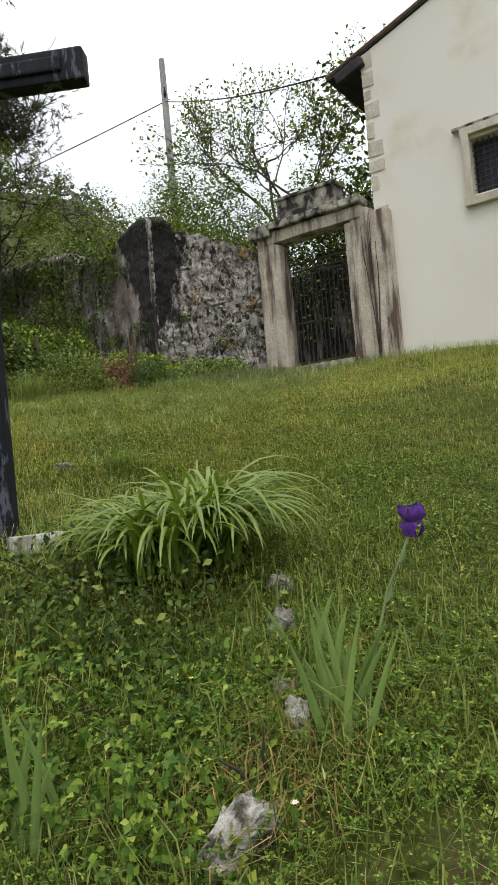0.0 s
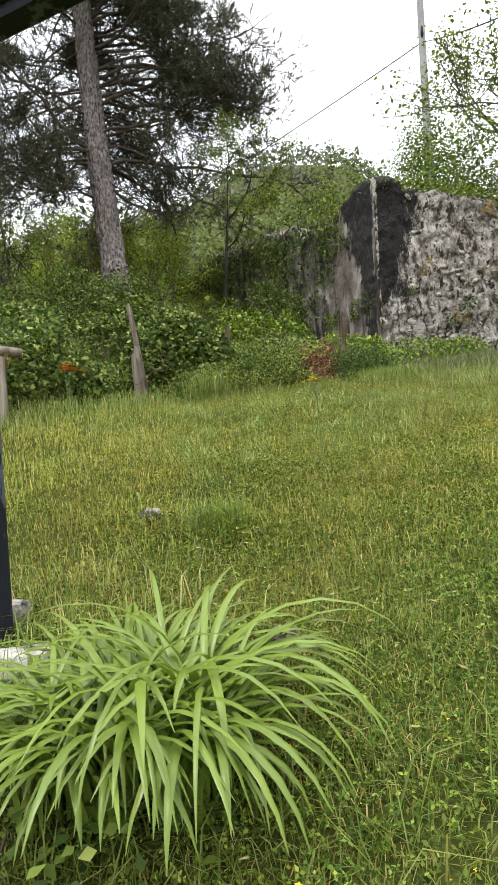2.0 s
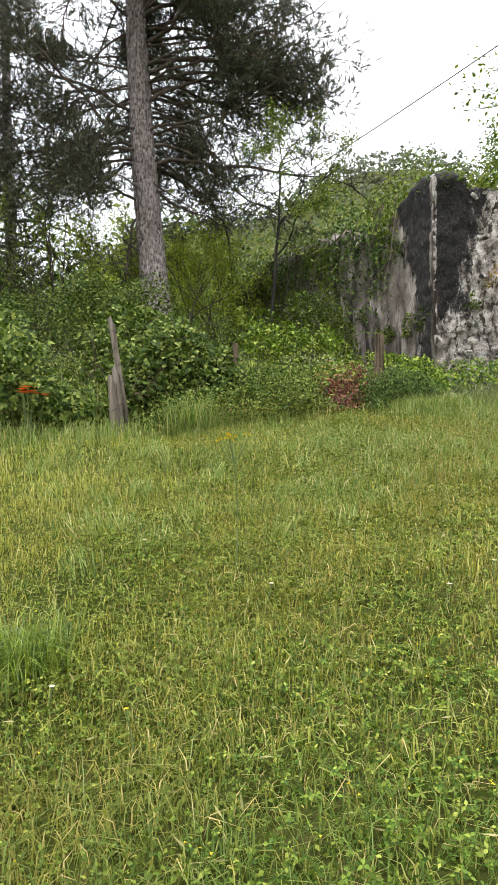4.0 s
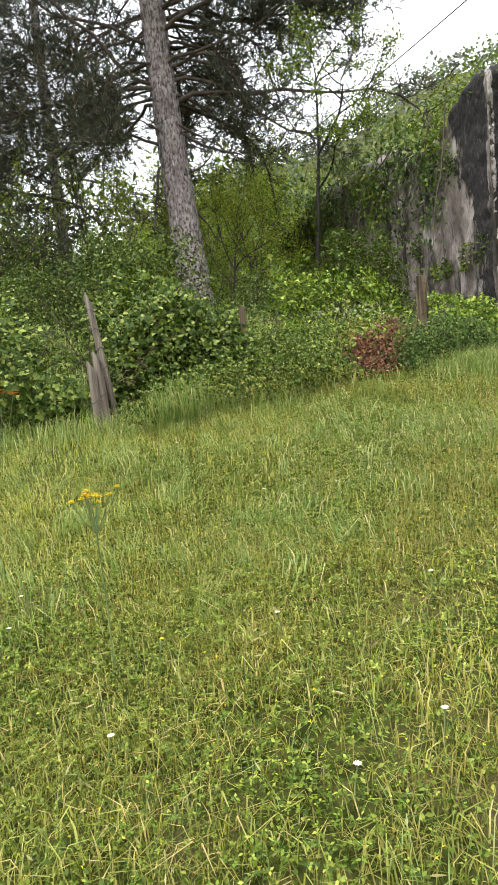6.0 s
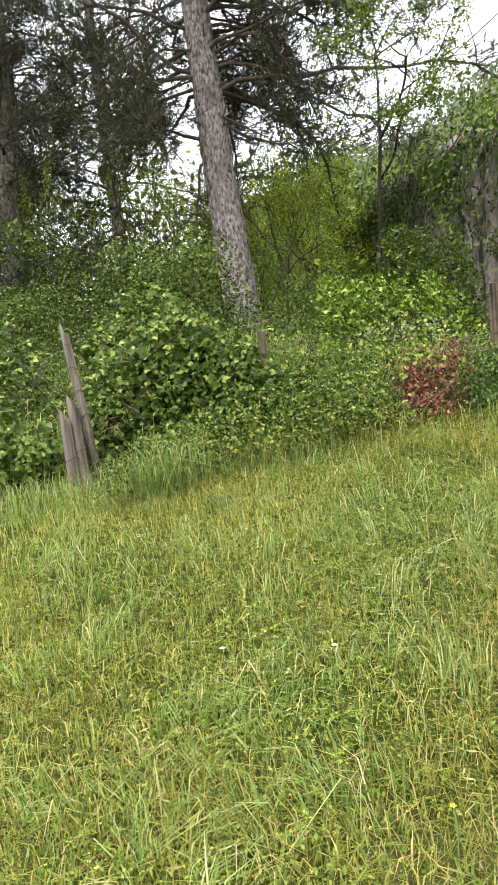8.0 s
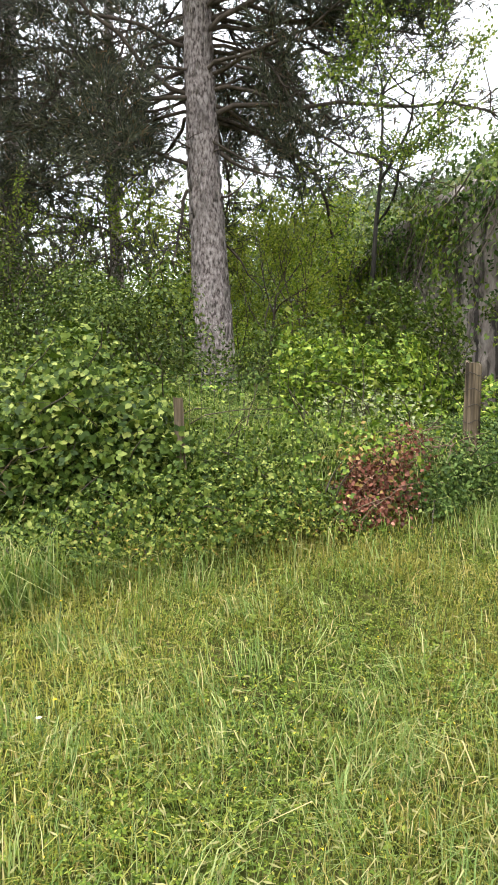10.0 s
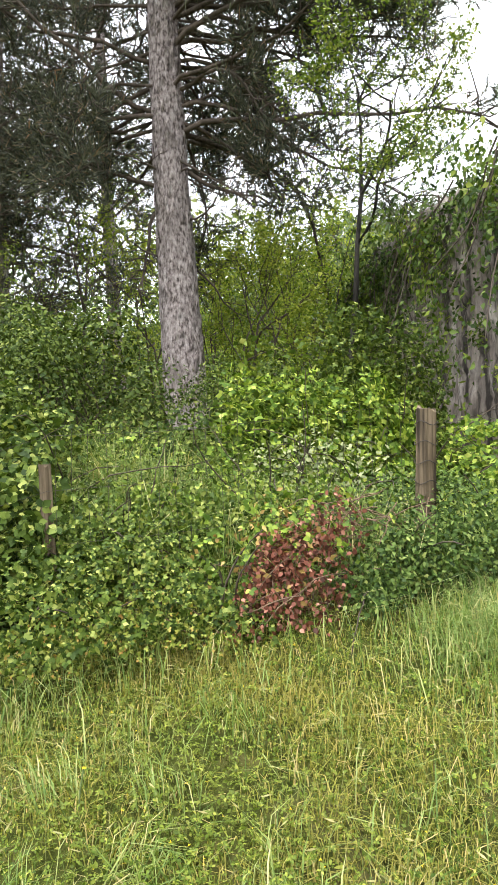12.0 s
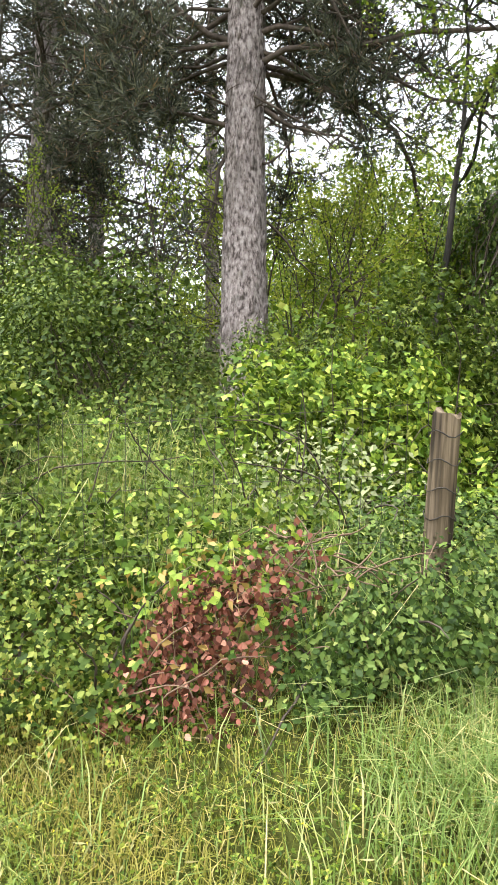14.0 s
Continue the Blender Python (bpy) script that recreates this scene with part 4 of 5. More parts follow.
rail = empty("log_rail", (-6.5, 2.62, gz(-6.5, 2.62)), "weathered grey log lying on a short wooden post", "rail")
link_mesh("post", *tube([(0, 0, -0.2), (0.01, 0, 0.2), (0, 0.01, 0.56)], [0.06, 0.055, 0.052], 12, 0.25), GREY_WOOD, rail)
link_mesh("log", *tube([(0.02, 0.2, 0.6), (0.01, -0.1, 0.625), (-0.02, -0.6, 0.63), (-0.05, -1.3, 0.66)], [0.035, 0.062, 0.066, 0.06], 12, 0.25), GREY_WOOD, rail)
v, t = blades(np.stack([rng.normal(0, 0.04, 40), rng.normal(0, 0.08, 40), np.full(40, 0.62)], 1), -0.24, 0.006, 0.3)
link_mesh("hanging_straw", v, t, DRY_LEAF, rail, "pale dry straw")

# ---- pole and cables ----
PB = (-14.9, 17.7)
pole = empty("utility_pole", (*PB, gz(*PB)), "grey concrete utility pole above the bushes", "pole")
link_mesh("shaft", *tube([(0, 0, -0.5), (0, 0, 4), (0, 0, 15.5 - gz(*PB))], [0.17, 0.14, 0.1], 14), POLE_GREY, pole)
link_mesh("insulator", *tube([(0.08, -0.08, 14.1 - gz(*PB)), (0.13, -0.13, 14.15 - gz(*PB)), (0.13, -0.13, 14.4 - gz(*PB))], [0.03, 0.05, 0.03], 8), IRON, pole)
ptop = Vector((*PB, 14.0))
for a, b, sag in ((ptop, Vector((HX0 - 0.3, HY + 0.1, EAVE_Z - 0.05)), 0.2), (ptop, Vector((-27.0, 8.0, 8.2)), 0.25)):
    cable = empty("cable", tuple(a), "black overhead cable strung from the pole", "cable")
    pts = [a.lerp(b, f) - Vector((0, 0, sag * 4 * f * (1 - f))) - a for f in np.linspace(0, 1, 25)]
    link_mesh("wire", *tube(pts, [0.017] * 25, 6), CABLE, cable)

# ---- trees ----
PINE_Z = gz(-11.78, 6.0)
BOUGHS = ((6.9 - PINE_Z, 1.45, 1.3, -1.0, 0.06, 0.035, 0.1), (7.3 - PINE_Z, 1.75, 1.8, 0.7, -0.2, 0.03, 0.7), (7.7 - PINE_Z, 1.4, 1.9, 0.8, -0.2, 0.03, 0.7), (8.2 - PINE_Z, 1.9, 3.0, 0.5, -0.1, 0.03, 0.8),
          (6.5 - PINE_Z, -1.5, 1.5, 0.1, -0.12, 0.03, 1.0), (6.3 - PINE_Z, -1.9, 1.3, 0.0, -0.14, 0.025, 1.0), (7.4 - PINE_Z, -1.4, 2.2, 0.3, -0.12, 0.035, 0.8), (7.6 - PINE_Z, -2.0, 2.4, 0.5, -0.1, 0.035, 1.0)) + tuple(
    (8.3 + 0.12 * k - PINE_Z, 0.9 + 1.35 * ((k * 0.618) % 1), 3.7 - 0.06 * k, 0.25 + 0.3 * ((k * 0.37) % 1), -0.04, 0.035, 1.0) for k in range(24))
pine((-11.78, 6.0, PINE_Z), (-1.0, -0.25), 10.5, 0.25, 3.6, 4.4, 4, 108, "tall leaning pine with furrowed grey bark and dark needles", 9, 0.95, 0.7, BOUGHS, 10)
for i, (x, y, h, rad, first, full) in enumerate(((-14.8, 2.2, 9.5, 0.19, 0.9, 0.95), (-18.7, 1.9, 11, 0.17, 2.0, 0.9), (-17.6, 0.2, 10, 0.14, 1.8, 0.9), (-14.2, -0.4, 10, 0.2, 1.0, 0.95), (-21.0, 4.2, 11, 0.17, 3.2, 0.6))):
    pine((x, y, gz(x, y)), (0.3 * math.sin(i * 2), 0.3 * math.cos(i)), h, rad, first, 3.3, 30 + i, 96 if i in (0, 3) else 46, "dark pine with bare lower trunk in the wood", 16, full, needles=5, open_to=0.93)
YT = (-11.62, 7.87)
broadleaf("young_tree", (*YT, gz(*YT)), 6.35 - gz(*YT), 0.045, 8, SHRUB, 0.046, 9, 0.85, 4, "young tree with thin dark trunk and fresh leaves", lean=(-0.02, 0.01), trunk=1.0, shrink=(0.5, 0.75), bark=DARK_BARK, leafy=1, first=0.32)
broadleaf("bare_tree", (-9.0, 15.4, gz(-9.0, 15.4)), 9.8, 0.1, 5, SHRUB, 0.1, 4, 0.5, 4, "sparse spring tree with bare grey branches", trunk=0.36)
broadleaf("bare_tree", (-7.9, 16.0, gz(-7.9, 16.0)), 9.6, 0.09, 17, SHRUB, 0.11, 4, 0.5, 4, "sparse spring tree with young leaves", trunk=0.36)
# ---- hedge, brambles and bank ----
def mass(name, outline, top, foot, count, material, leaf, seed, label, category="bramble", shape=TRIFOLIATE, depth=0.3, canes=40, kind="", lump=0.22, spread=0.55):
    """A thicket over a stretch of ground: outline gives the corners of a strip (near edge, far edge), top its height over the ground."""
    g = np.random.default_rng(seed)
    (ax, ay), (bx, by), width = outline
    cx, cy = (ax + bx) / 2, (ay + by) / 2
    thing = empty(name, (cx, cy, gz(cx, cy)), label, category, kind=kind)
    along = np.array([bx - ax, by - ay])
    ln = np.hypot(*along)
    across = np.array([-along[1], along[0]]) / ln
    f, s = g.random(count), g.random(count)
    front = g.random(count) < 0.5
    lumps = 0.5 + 0.5 * np.sin(f * ln * 3.1 + seed) * np.sin(f * ln * 1.3 + 2 * seed) + 0.3 * np.sin(f * ln * 7.0 + seed)
    hh = top * (1 - lump + lump * 1.6 * lumps) * (0.75 + 0.35 * np.minimum(s * 3, 1)) * np.clip(np.minimum(f, 1 - f) * 7, 0.35, 1)
    s = np.where(front, g.random(count) ** 2 * 0.25, s)
    x = ax + along[0] * f + across[0] * s * width
    y = ay + along[1] * f + across[1] * s * width
    z = np.where(front, hh * (g.random(count) ** 0.8), hh - depth * g.random(count) ** 1.5)
    bulge = np.where(front, -0.25 * np.sin(np.clip(z / np.maximum(hh, 0.05), 0, 1) * 3.0) * (0.4 + 0.6 * lumps), 0)
    x, y = x + across[0] * bulge + g.normal(0, 0.05, count), y + across[1] * bulge + g.normal(0, 0.05, count)
    P = np.stack([x, y, ground_height(x, y) + np.maximum(z, 0.01) + foot], 1)
    N = np.where(front[:, None], np.array([-across[0], -across[1], 0.7])[None], np.array([-across[0] * 0.35, -across[1] * 0.35, 1.0])[None])
    V, T = scatter(shape, P, N, leaf, spread, 0.4)
    link_mesh("leaves", V - np.array(thing.location), T, material, thing)
    if canes:
        r = random.Random(seed)
        for _ in range(canes):
            u = r.random()
            w = r.uniform(0.05, 0.7)
            p = (ax + along[0] * u + across[0] * w * width, ay + along[1] * u + across[1] * w * width)
            line, _e = wander((*p, gz(*p)), (r.gauss(0, .5) - across[0] * .4, r.gauss(0, .5) - across[1] * .4, 1), top * r.uniform(0.8, 1.7), 8, 0.16, -0.09, r)
            V, T = tube(line, [0.006, 0.006, 0.005, 0.005, 0.004, 0.004, 0.003, 0.003, 0.002], 4)
            link_mesh("cane", V - np.array(thing.location), T, TWIG, thing)
    return thing


mass("bramble_hedge", ((-6.75, -1.0), (-6.85, 3.85), 2.2), 0.85, 0, 12500, BRAMBLE, 0.085, 3, "tall dark green bramble hedge along the lawn")
mass("bramble_hedge", ((-6.95, 4.05), (-7.1, 5.45), 1.6), 0.82, 0, 11500, BRAMBLE, 0.075, 9, "tall dark green bramble bush between fence posts", shape=BRAMBLE_LEAF, lump=0.42, spread=0.75)
mass("low_brambles", ((-6.35, 4.2), (-6.7, 6.3), 0.7), 0.36, 0, 2200, BRAMBLE, 0.042, 14, "low creeping brambles at the lawn edge", canes=14, shape=BRAMBLE_LEAF, spread=0.8)
mass("low_brambles", ((-6.4, 4.2), (-6.75, 6.3), 0.7), 0.34, 0, 4200, BRAMBLE, 0.036, 16, "dark low brambles creeping under the fence", canes=6, spread=0.8)
mass("low_brambles", ((-6.3, 4.3), (-6.7, 6.2), 0.6), 0.24, 0, 2600, GROUNDLEAF, 0.026, 15, "yellowish creeping weeds at the lawn edge", canes=8)
mass("weed_bank", ((-7.15, 5.2), (-7.6, 7.1), 1.9), 0.42, 0, 7000, SHRUB, 0.034, 17, "mixed green weeds on the bank behind the fence", "weeds", LEAF, canes=12, spread=0.8)
# Darker leaves mixed in to stand for the shade between the weeds.
mass("weed_bank", ((-7.15, 5.2), (-7.6, 7.1), 1.9), 0.38, 0, 6000, BRAMBLE, 0.038, 19, "darker weeds on the bank, standing for shaded gaps", "weeds", LEAF, canes=14, spread=0.8)
mass("weed_bank", ((-7.0, 5.9), (-7.5, 7.0), 1.4), 0.5, 0, 260, VINE, 0.06, 18, "bright green bramble shoots on the bank", "weeds", BRAMBLE_LEAF, canes=8)
mass("undergrowth", ((-8.7, 1.0), (-8.9, 7.4), 2.4), 0.45, 0, 15000, BRAMBLE, 0.046, 21, "green undergrowth on the bank behind the hedge", "weeds", LEAF, canes=40)
mass("vine_thicket", ((-7.75, 7.15), (-10.2, 7.7), 1.1), 0.6, 0, 6500, VINE, 0.075, 27, "bright green vine thicket below the wall", "vine", TRIFOLIATE, canes=12, lump=0.4, spread=0.75)
mass("vine_thicket", ((-7.9, 7.3), (-10.3, 7.75), 1.2), 0.7, 0, 2600, SHRUB, 0.075, 28, "dark green climbing weeds below the wall", "vine", LEAF, canes=10, lump=0.4, spread=0.75)
mass("vine_thicket", ((-7.4, 7.4), (-7.6, 8.5), 0.9), 0.55, 0, 2600, VINE, 0.07, 29, "fresh green vine beside the fence post", "vine", TRIFOLIATE, canes=8, lump=0.4, spread=0.75)
mass("elder_thicket", ((-8.3, 7.75), (-11.0, 8.0), 0.7), 0.85, 0, 9000, SHRUB_DARK, 0.06, 33, "dark green climbing shrub against the old wall", "shrub", TRIFOLIATE, canes=20, lump=0.5, spread=0.8)
mass("ivy_mound", ((-6.72, 6.72), (-7.05, 7.9), 0.75), 0.4, 0, 11000, IVY, 0.03, 35, "glossy dark ivy mound round the fence post", "ivy", LEAF, canes=8)
mass("wall_foot_weeds", ((-7.35, 7.9), (-7.0, 10.2), 0.6), 0.4, 0, 3600, VINE, 0.055, 39, "bright weeds along the foot of the ruined wall", "weeds", LEAF, canes=16)
mass("grey_herb", ((-7.5, 6.5), (-7.8, 7.2), 0.7), 0.6, 0, 1100, GREY_LEAF, 0.035, 41, "pale grey green herbs on the bank", "weeds", LEAF, canes=14)
mass("lawn_weeds", ((-1.8, 0.95), (-0.85, 1.12), 0.42), 0.1, 0, 1100, LUSH_CLOVER, 0.04, 44, "leafy weeds in the lawn near the stones", "weeds", TRIFOLIATE, canes=4)
mass("lawn_weeds", ((-2.3, 1.45), (-1.3, 1.5), 0.4), 0.16, 0, 1500, SHRUB_DARK, 0.035, 45, "small leafed weeds in front of the daylily", "weeds", LEAF, canes=4)

# red-brown bramble
red = empty("red_bramble", (-6.78, 6.4, gz(-6.78, 6.4) - 0.03), "withered red brown bramble bush at the lawn edge", "bramble")
g = np.random.default_rng(71)
k = 1700
f, h = g.random(k) ** 1.5, g.random(k) ** 0.85
strand = 0.05 * np.sin(f * 41) + 0.04 * np.sin(h * 17 + f * 9)
p = np.stack([0.16 * (1 - h) * (0.5 + g.random(k)) - 0.12 * h + strand + g.normal(0, 0.03, k), -0.24 + 0.42 * f + 0.2 * h + g.normal(0, 0.03, k), h * (0.3 + 0.26 * f + 0.07 * np.sin(f * 23 + 1))], 1)
n = np.tile(np.array([1.0, -0.2, 0.5]), (k, 1))
link_mesh("leaves", *scatter(OVAL, p, n, 0.025, 0.9, 1.2), RED_LEAF, red)
p, n = bush_points(170, 0.3, 0.4, 0.46, 74, 0.3, 9)
link_mesh("green_leaves", *scatter(BRAMBLE_LEAF, p + (-0.03, 0, 0.02), n, 0.05, 0.6, 0.4), VINE, red)
p, n = bush_points(150, 0.24, 0.34, 0.4, 79, 0.4, 9)
link_mesh("dry_leaves", *scatter(LEAF, p, n, 0.035, 0.8, 0.4), DRY_LEAF, red)
r = random.Random(5)
for _ in range(30):
    line, _e = wander((r.gauss(0, .15), r.gauss(0, .2), 0), (r.gauss(0, .4), r.gauss(0, .4), 1), r.uniform(0.25, 0.5), 7, 0.2, -0.08, r)
    link_mesh("cane", *tube(line, [0.003, 0.003, 0.003, 0.0025, 0.0025, 0.002, 0.002, 0.0015], 4), DRY_CANE, red)

# ivy on the old wall
ivy = empty("wall_ivy", (-10.5, 8.6, gz(-10.5, 8.6)), "ivy hanging over the grey old wall", "ivy")
g = np.random.default_rng(90)
k = 8500
x = -8.7 - 6.5 * g.random(k) ** 0.9
edge = np.clip((-8.7 - x) / 1.2, 0, 1)
z = 5.75 - (0.3 + 2.4 * g.random(k) ** 1.2 * (0.35 + 0.65 * edge)) * g.random(k) + 0.12 * np.sin(x * 5)
z = z + 0.16 * np.sin(x * 2.3 + 1) * np.sin(x * 6.1) + g.normal(0, 0.07, k)
y = 8.66 - g.random(k) ** 2 * (0.3 + 0.2 * np.sin(x * 3.7 + z * 2.9)) + np.where(z > 5.6, g.normal(-0.1, 0.2, k), 0)
P = np.stack([x, y, z], 1)
bright = np.sin(x * 2.9 + 1.5 * z) + g.normal(0, 0.5, k) > 0.35
for name_, pick, mat_ in (("dark_leaves", ~bright, IVY), ("fresh_leaves", bright, SHRUB)):
    V, T = scatter(LEAF, P[pick], (0, -1, 0.35), 0.07, 0.6, 0.8)
    link_mesh(name_, V - np.array(ivy.location), T, mat_, ivy)
ri = random.Random(12)
for _ in range(26):
    xs = ri.uniform(-14.5, -8.6)
    line, _e = wander((xs, 8.6, 5.7), (ri.gauss(0, 0.4), -0.3, -1), ri.uniform(0.8, 2.0), 8, 0.14, -0.1, ri)
    V, T = tube(line, [0.01, 0.01, 0.009, 0.008, 0.008, 0.007, 0.006, 0.005, 0.004], 4)
    link_mesh("trailing_stem", V - np.array(ivy.location), T, TWIG, ivy)
moss = empty("wall_top_plants", (-7.5, 9.8, 5.5), "small weeds and moss on the wall crest", "weeds")
k = 1500
f = g.random(k)
P = np.stack([CORNER.x + (GATE_END.x - CORNER.x) * f + g.normal(-0.12, 0.14, k), CORNER.y + (GATE_END.y - CORNER.y) * f + g.normal(0.1, 0.1, k), WALL_TOP - 0.12 - 0.35 * f + g.normal(0.03, 0.06, k)], 1)
V, T = scatter(LEAF, P, (0, 0, 1), 0.07, 0.7)
link_mesh("leaves", V - np.array(moss.location), T, SHRUB, moss)
for i in range(9):
    f, zz = rs.random(), rs.uniform(3.0, 5.2)
    p = CORNER + along * (0.4 + (length - 0.5) * f) + out * 0.06
    tuft = empty("wall_tuft", (p.x, p.y, zz), "small weed growing from the wall joints", "weeds", "weeds in the wall")
    q, n = bush_points(120, 0.14, 0.14, 0.2, 100 + i)
    link_mesh("leaves", *scatter(LEAF, q, n, 0.045), SHRUB_DARK if i % 2 else DRY_LEAF, tuft)

# ---- thickets and woods ----
kinds = [
    bush("thicket_shrub", (-13.5, 8.0, gz(-13.5, 8.0)), 1.3, 1.3, 2.6, 5000, SHRUB_PALE, 0.06, 201, label="tall light green shrub in the wood", group="shrubs in the wood"),
    bush("thicket_shrub", (-10.2, 5.0, gz(-10.2, 5.0)), 1.0, 1.0, 1.0, 5000, SHRUB_DARK, 0.055, 202, label="dense green shrub behind the hedge", group="shrubs in the wood"),
    bush("thicket_shrub", (-12.8, 3.4, gz(-12.8, 3.4)), 1.3, 1.3, 1.15, 5000, SHRUB_DARK, 0.056, 203, label="dense dark green shrub under the pines", group="shrubs in the wood"),
    broadleaf("thicket_sapling", (-13.2, 6.9, gz(-13.2, 6.9)), 4.2, 0.03, 301, SHRUB_WARM, 0.058, 12, 0.45, 3, "thin sapling with yellow green leaves", "tree", "saplings in the wood", trunk=0.33),
    broadleaf("thicket_sapling", (-14.2, 4.4, gz(-14.2, 4.4)), 4.8, 0.035, 302, SHRUB_PALE, 0.055, 9, 0.45, 3, "thin sapling with sparse leaves", "tree", "saplings in the wood", trunk=0.33),
]
r = random.Random(77)
spots = [(0, -14.6, 6.6, 0.8), (0, -15.5, 8.0, 0.9), (0, -17.5, 6.0, 1.0), (0, -18.5, 8.5, 1.1), (0, -21.0, 7.0, 1.2), (0, -20.0, 3.4, 0.7),
         (1, -9.8, 6.6, 0.6), (2, -10.8, 4.0, 0.72), (2, -9.9, 3.2, 0.6), (2, -10.3, 1.6, 0.7), (2, -10.1, 4.7, 0.62),
         (2, -11.2, 2.6, 0.7), (2, -13.6, 1.4, 0.8), (2, -14.0, 2.9, 0.8), (2, -12.0, 0.4, 0.8), (2, -11.5, -1.5, 0.9), (2, -16.5, 3.0, 0.9), (2, -19.0, 0.5, 1.1),
         (3, -12.6, 6.7, 0.75), (3, -14.0, 7.6, 0.9), (3, -13.5, 5.6, 0.8), (3, -15.0, 5.4, 0.9), (3, -16.5, 7.2, 1.1),
         (4, -13.2, 4.0, 0.7), (4, -12.6, 4.9, 0.65), (4, -12.4, 3.3, 0.6), (4, -13.4, 2.9, 0.7), (3, -13.0, 7.4, 0.7), (4, -12.9, 7.2, 0.7), (3, -15.8, 6.4, 1.0), (4, -14.6, 6.0, 0.85), (4, -15.6, 3.6, 0.9), (4, -17.0, 5.0, 1.1)]
for k, x, y, s in spots:
    copy_thing(kinds[k], pose(x, y, gz(x, y) - 0.05, 0, 0, r.uniform(0, 360)) @ Matrix.Diagonal((s, s, s * r.uniform(0.9, 1.15), 1)))
# behind the ruined wall and the gate
behind = [
    bush("wall_shrub", (-9.2, 12.6, gz(-9.2, 12.6)), 1.7, 1.7, 4.0, 7800, SHRUB, 0.085, 221, SIMPLE, "large green shrub rising behind the ruined wall", group="shrubs behind the wall"),
    bush("wall_shrub", (-6.4, 14.4, gz(-6.4, 14.4)), 1.3, 1.3, 2.9, 4200, SHRUB_DARK, 0.11, 222, SIMPLE, "dark green shrub behind the gate", group="shrubs behind the wall"),
]
for k, x, y, s in ((0, -10.8, 13.4, 0.95), (0, -7.9, 13.2, 0.85), (1, -6.2, 13.6, 0.95), (1, -7.0, 13.5, 0.9), (1, -5.4, 13.5, 0.9), (1, -5.6, 15.6, 1.1), (1, -5.2, 17.5, 1.7), (1, -3.6, 17.0, 1.6), (0, -12.5, 11.6, 0.9), (0, -12.8, 15.0, 1.0), (1, -7.0, 18.0, 1.3)):
    copy_thing(behind[k], pose(x, y, gz(x, y) - 0.05, 0, 0, r.uniform(0, 360)) @ Matrix.Diagonal((s, s, s, 1)))
# woods on the hill
g = np.random.default_rng(400)
k = 60000
th = g.uniform(-0.7, 1.5, k)
rr = 24 + 190 * g.random(k) ** 1.25
x, y = -rr * np.cos(th), rr * np.sin(th)
lump = 0.5 + 0.5 * np.sin(x * 0.45 + np.sin(y * 0.31) * 2) * np.sin(y * 0.5 + np.sin(x * 0.27) * 2)
z = ground_height(x, y) + (0.4 + 3.6 * lump + 0.012 * rr * lump) * g.random(k) ** 0.4
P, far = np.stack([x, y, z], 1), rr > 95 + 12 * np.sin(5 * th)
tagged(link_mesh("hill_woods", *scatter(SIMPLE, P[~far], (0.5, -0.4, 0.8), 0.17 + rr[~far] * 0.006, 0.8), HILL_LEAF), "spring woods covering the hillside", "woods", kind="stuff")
tagged(link_mesh("ridge_woods", *scatter(SIMPLE, P[far], (0.5, -0.4, 0.8), 0.17 + rr[far] * 0.0065, 0.8), HAZY_LEAF), "woods on the far ridge, distance haze in their grey green", "woods", kind="stuff")

k = 22000
th = g.uniform(-0.75, 0.5, k)
rr = g.uniform(20, 42, k)
x, y = -rr * np.cos(th), rr * np.sin(th)
tops = 3.6 + 2.4 * (0.5 + 0.5 * np.sin(x * 0.7 + 2 * np.sin(y * 0.5)) * np.sin(y * 0.8))
z = ground_height(x, y) + tops * g.random(k) ** 0.7
tagged(link_mesh("far_woods", *scatter(SIMPLE, np.stack([x, y, z], 1), (0.7, 0.1, 0.6), 0.26, 0.7), SHRUB_DARK), "dark undergrowth deep in the wood", "woods", kind="stuff")
for i in range(7):
    xx, zz = -8.25 - 0.2 * i + rs.gauss(0, 0.08), rs.uniform(3.2, 4.9)
    tuft = empty("wall_tuft", (xx, CORNER.y - 0.05, zz), "small weed growing from the wall joints", "weeds", "weeds in the wall")
    q_, n_ = bush_points(160, 0.16, 0.12, 0.24, 140 + i)
    link_mesh("leaves", *scatter(LEAF, q_, n_, 0.045), SHRUB if i % 2 else SHRUB_DARK, tuft)

# ---- flowers and plants on the lawn ----
def daylily(at, seed):
    """A dense mound: leaves rise steeply from many crowns, then fold over, most of them downhill."""
    thing = empty("daylily", (*at, gz(*at) - 0.03), "large clump of arching bright green daylily leaves", "plant")
    r = random.Random(seed)
    for k in range(46):
        ca, cd = r.uniform(0, 6.283), r.random() ** 0.5 * 0.27
        crown = Vector((math.cos(ca) * cd, math.sin(ca) * cd, 0))
        peak = 1.0 - 1.3 * (crown - Vector((0.07, 0.09, 0))).length
        tall_ = max(peak, 0.55) * r.uniform(0.85, 1.1)
        for _ in range(9):
            a = r.uniform(0, 6.283) if r.random() < 0.6 else math.atan2(crown.y, crown.x) + r.gauss(0, 0.8)
            long_ = tall_ * r.uniform(0.55, 0.88)
            v, t = strap(crown + Vector((r.gauss(0, .02), r.gauss(0, .02), 0)), a, long_, r.uniform(0.013, 0.025), r.uniform(1.32, 1.56), r.choice((-0.3, -0.7, -1.0, -1.2, -1.35, -1.5)), 10)
            link_mesh("leaf", v, t, LILY, thing)
    return thing


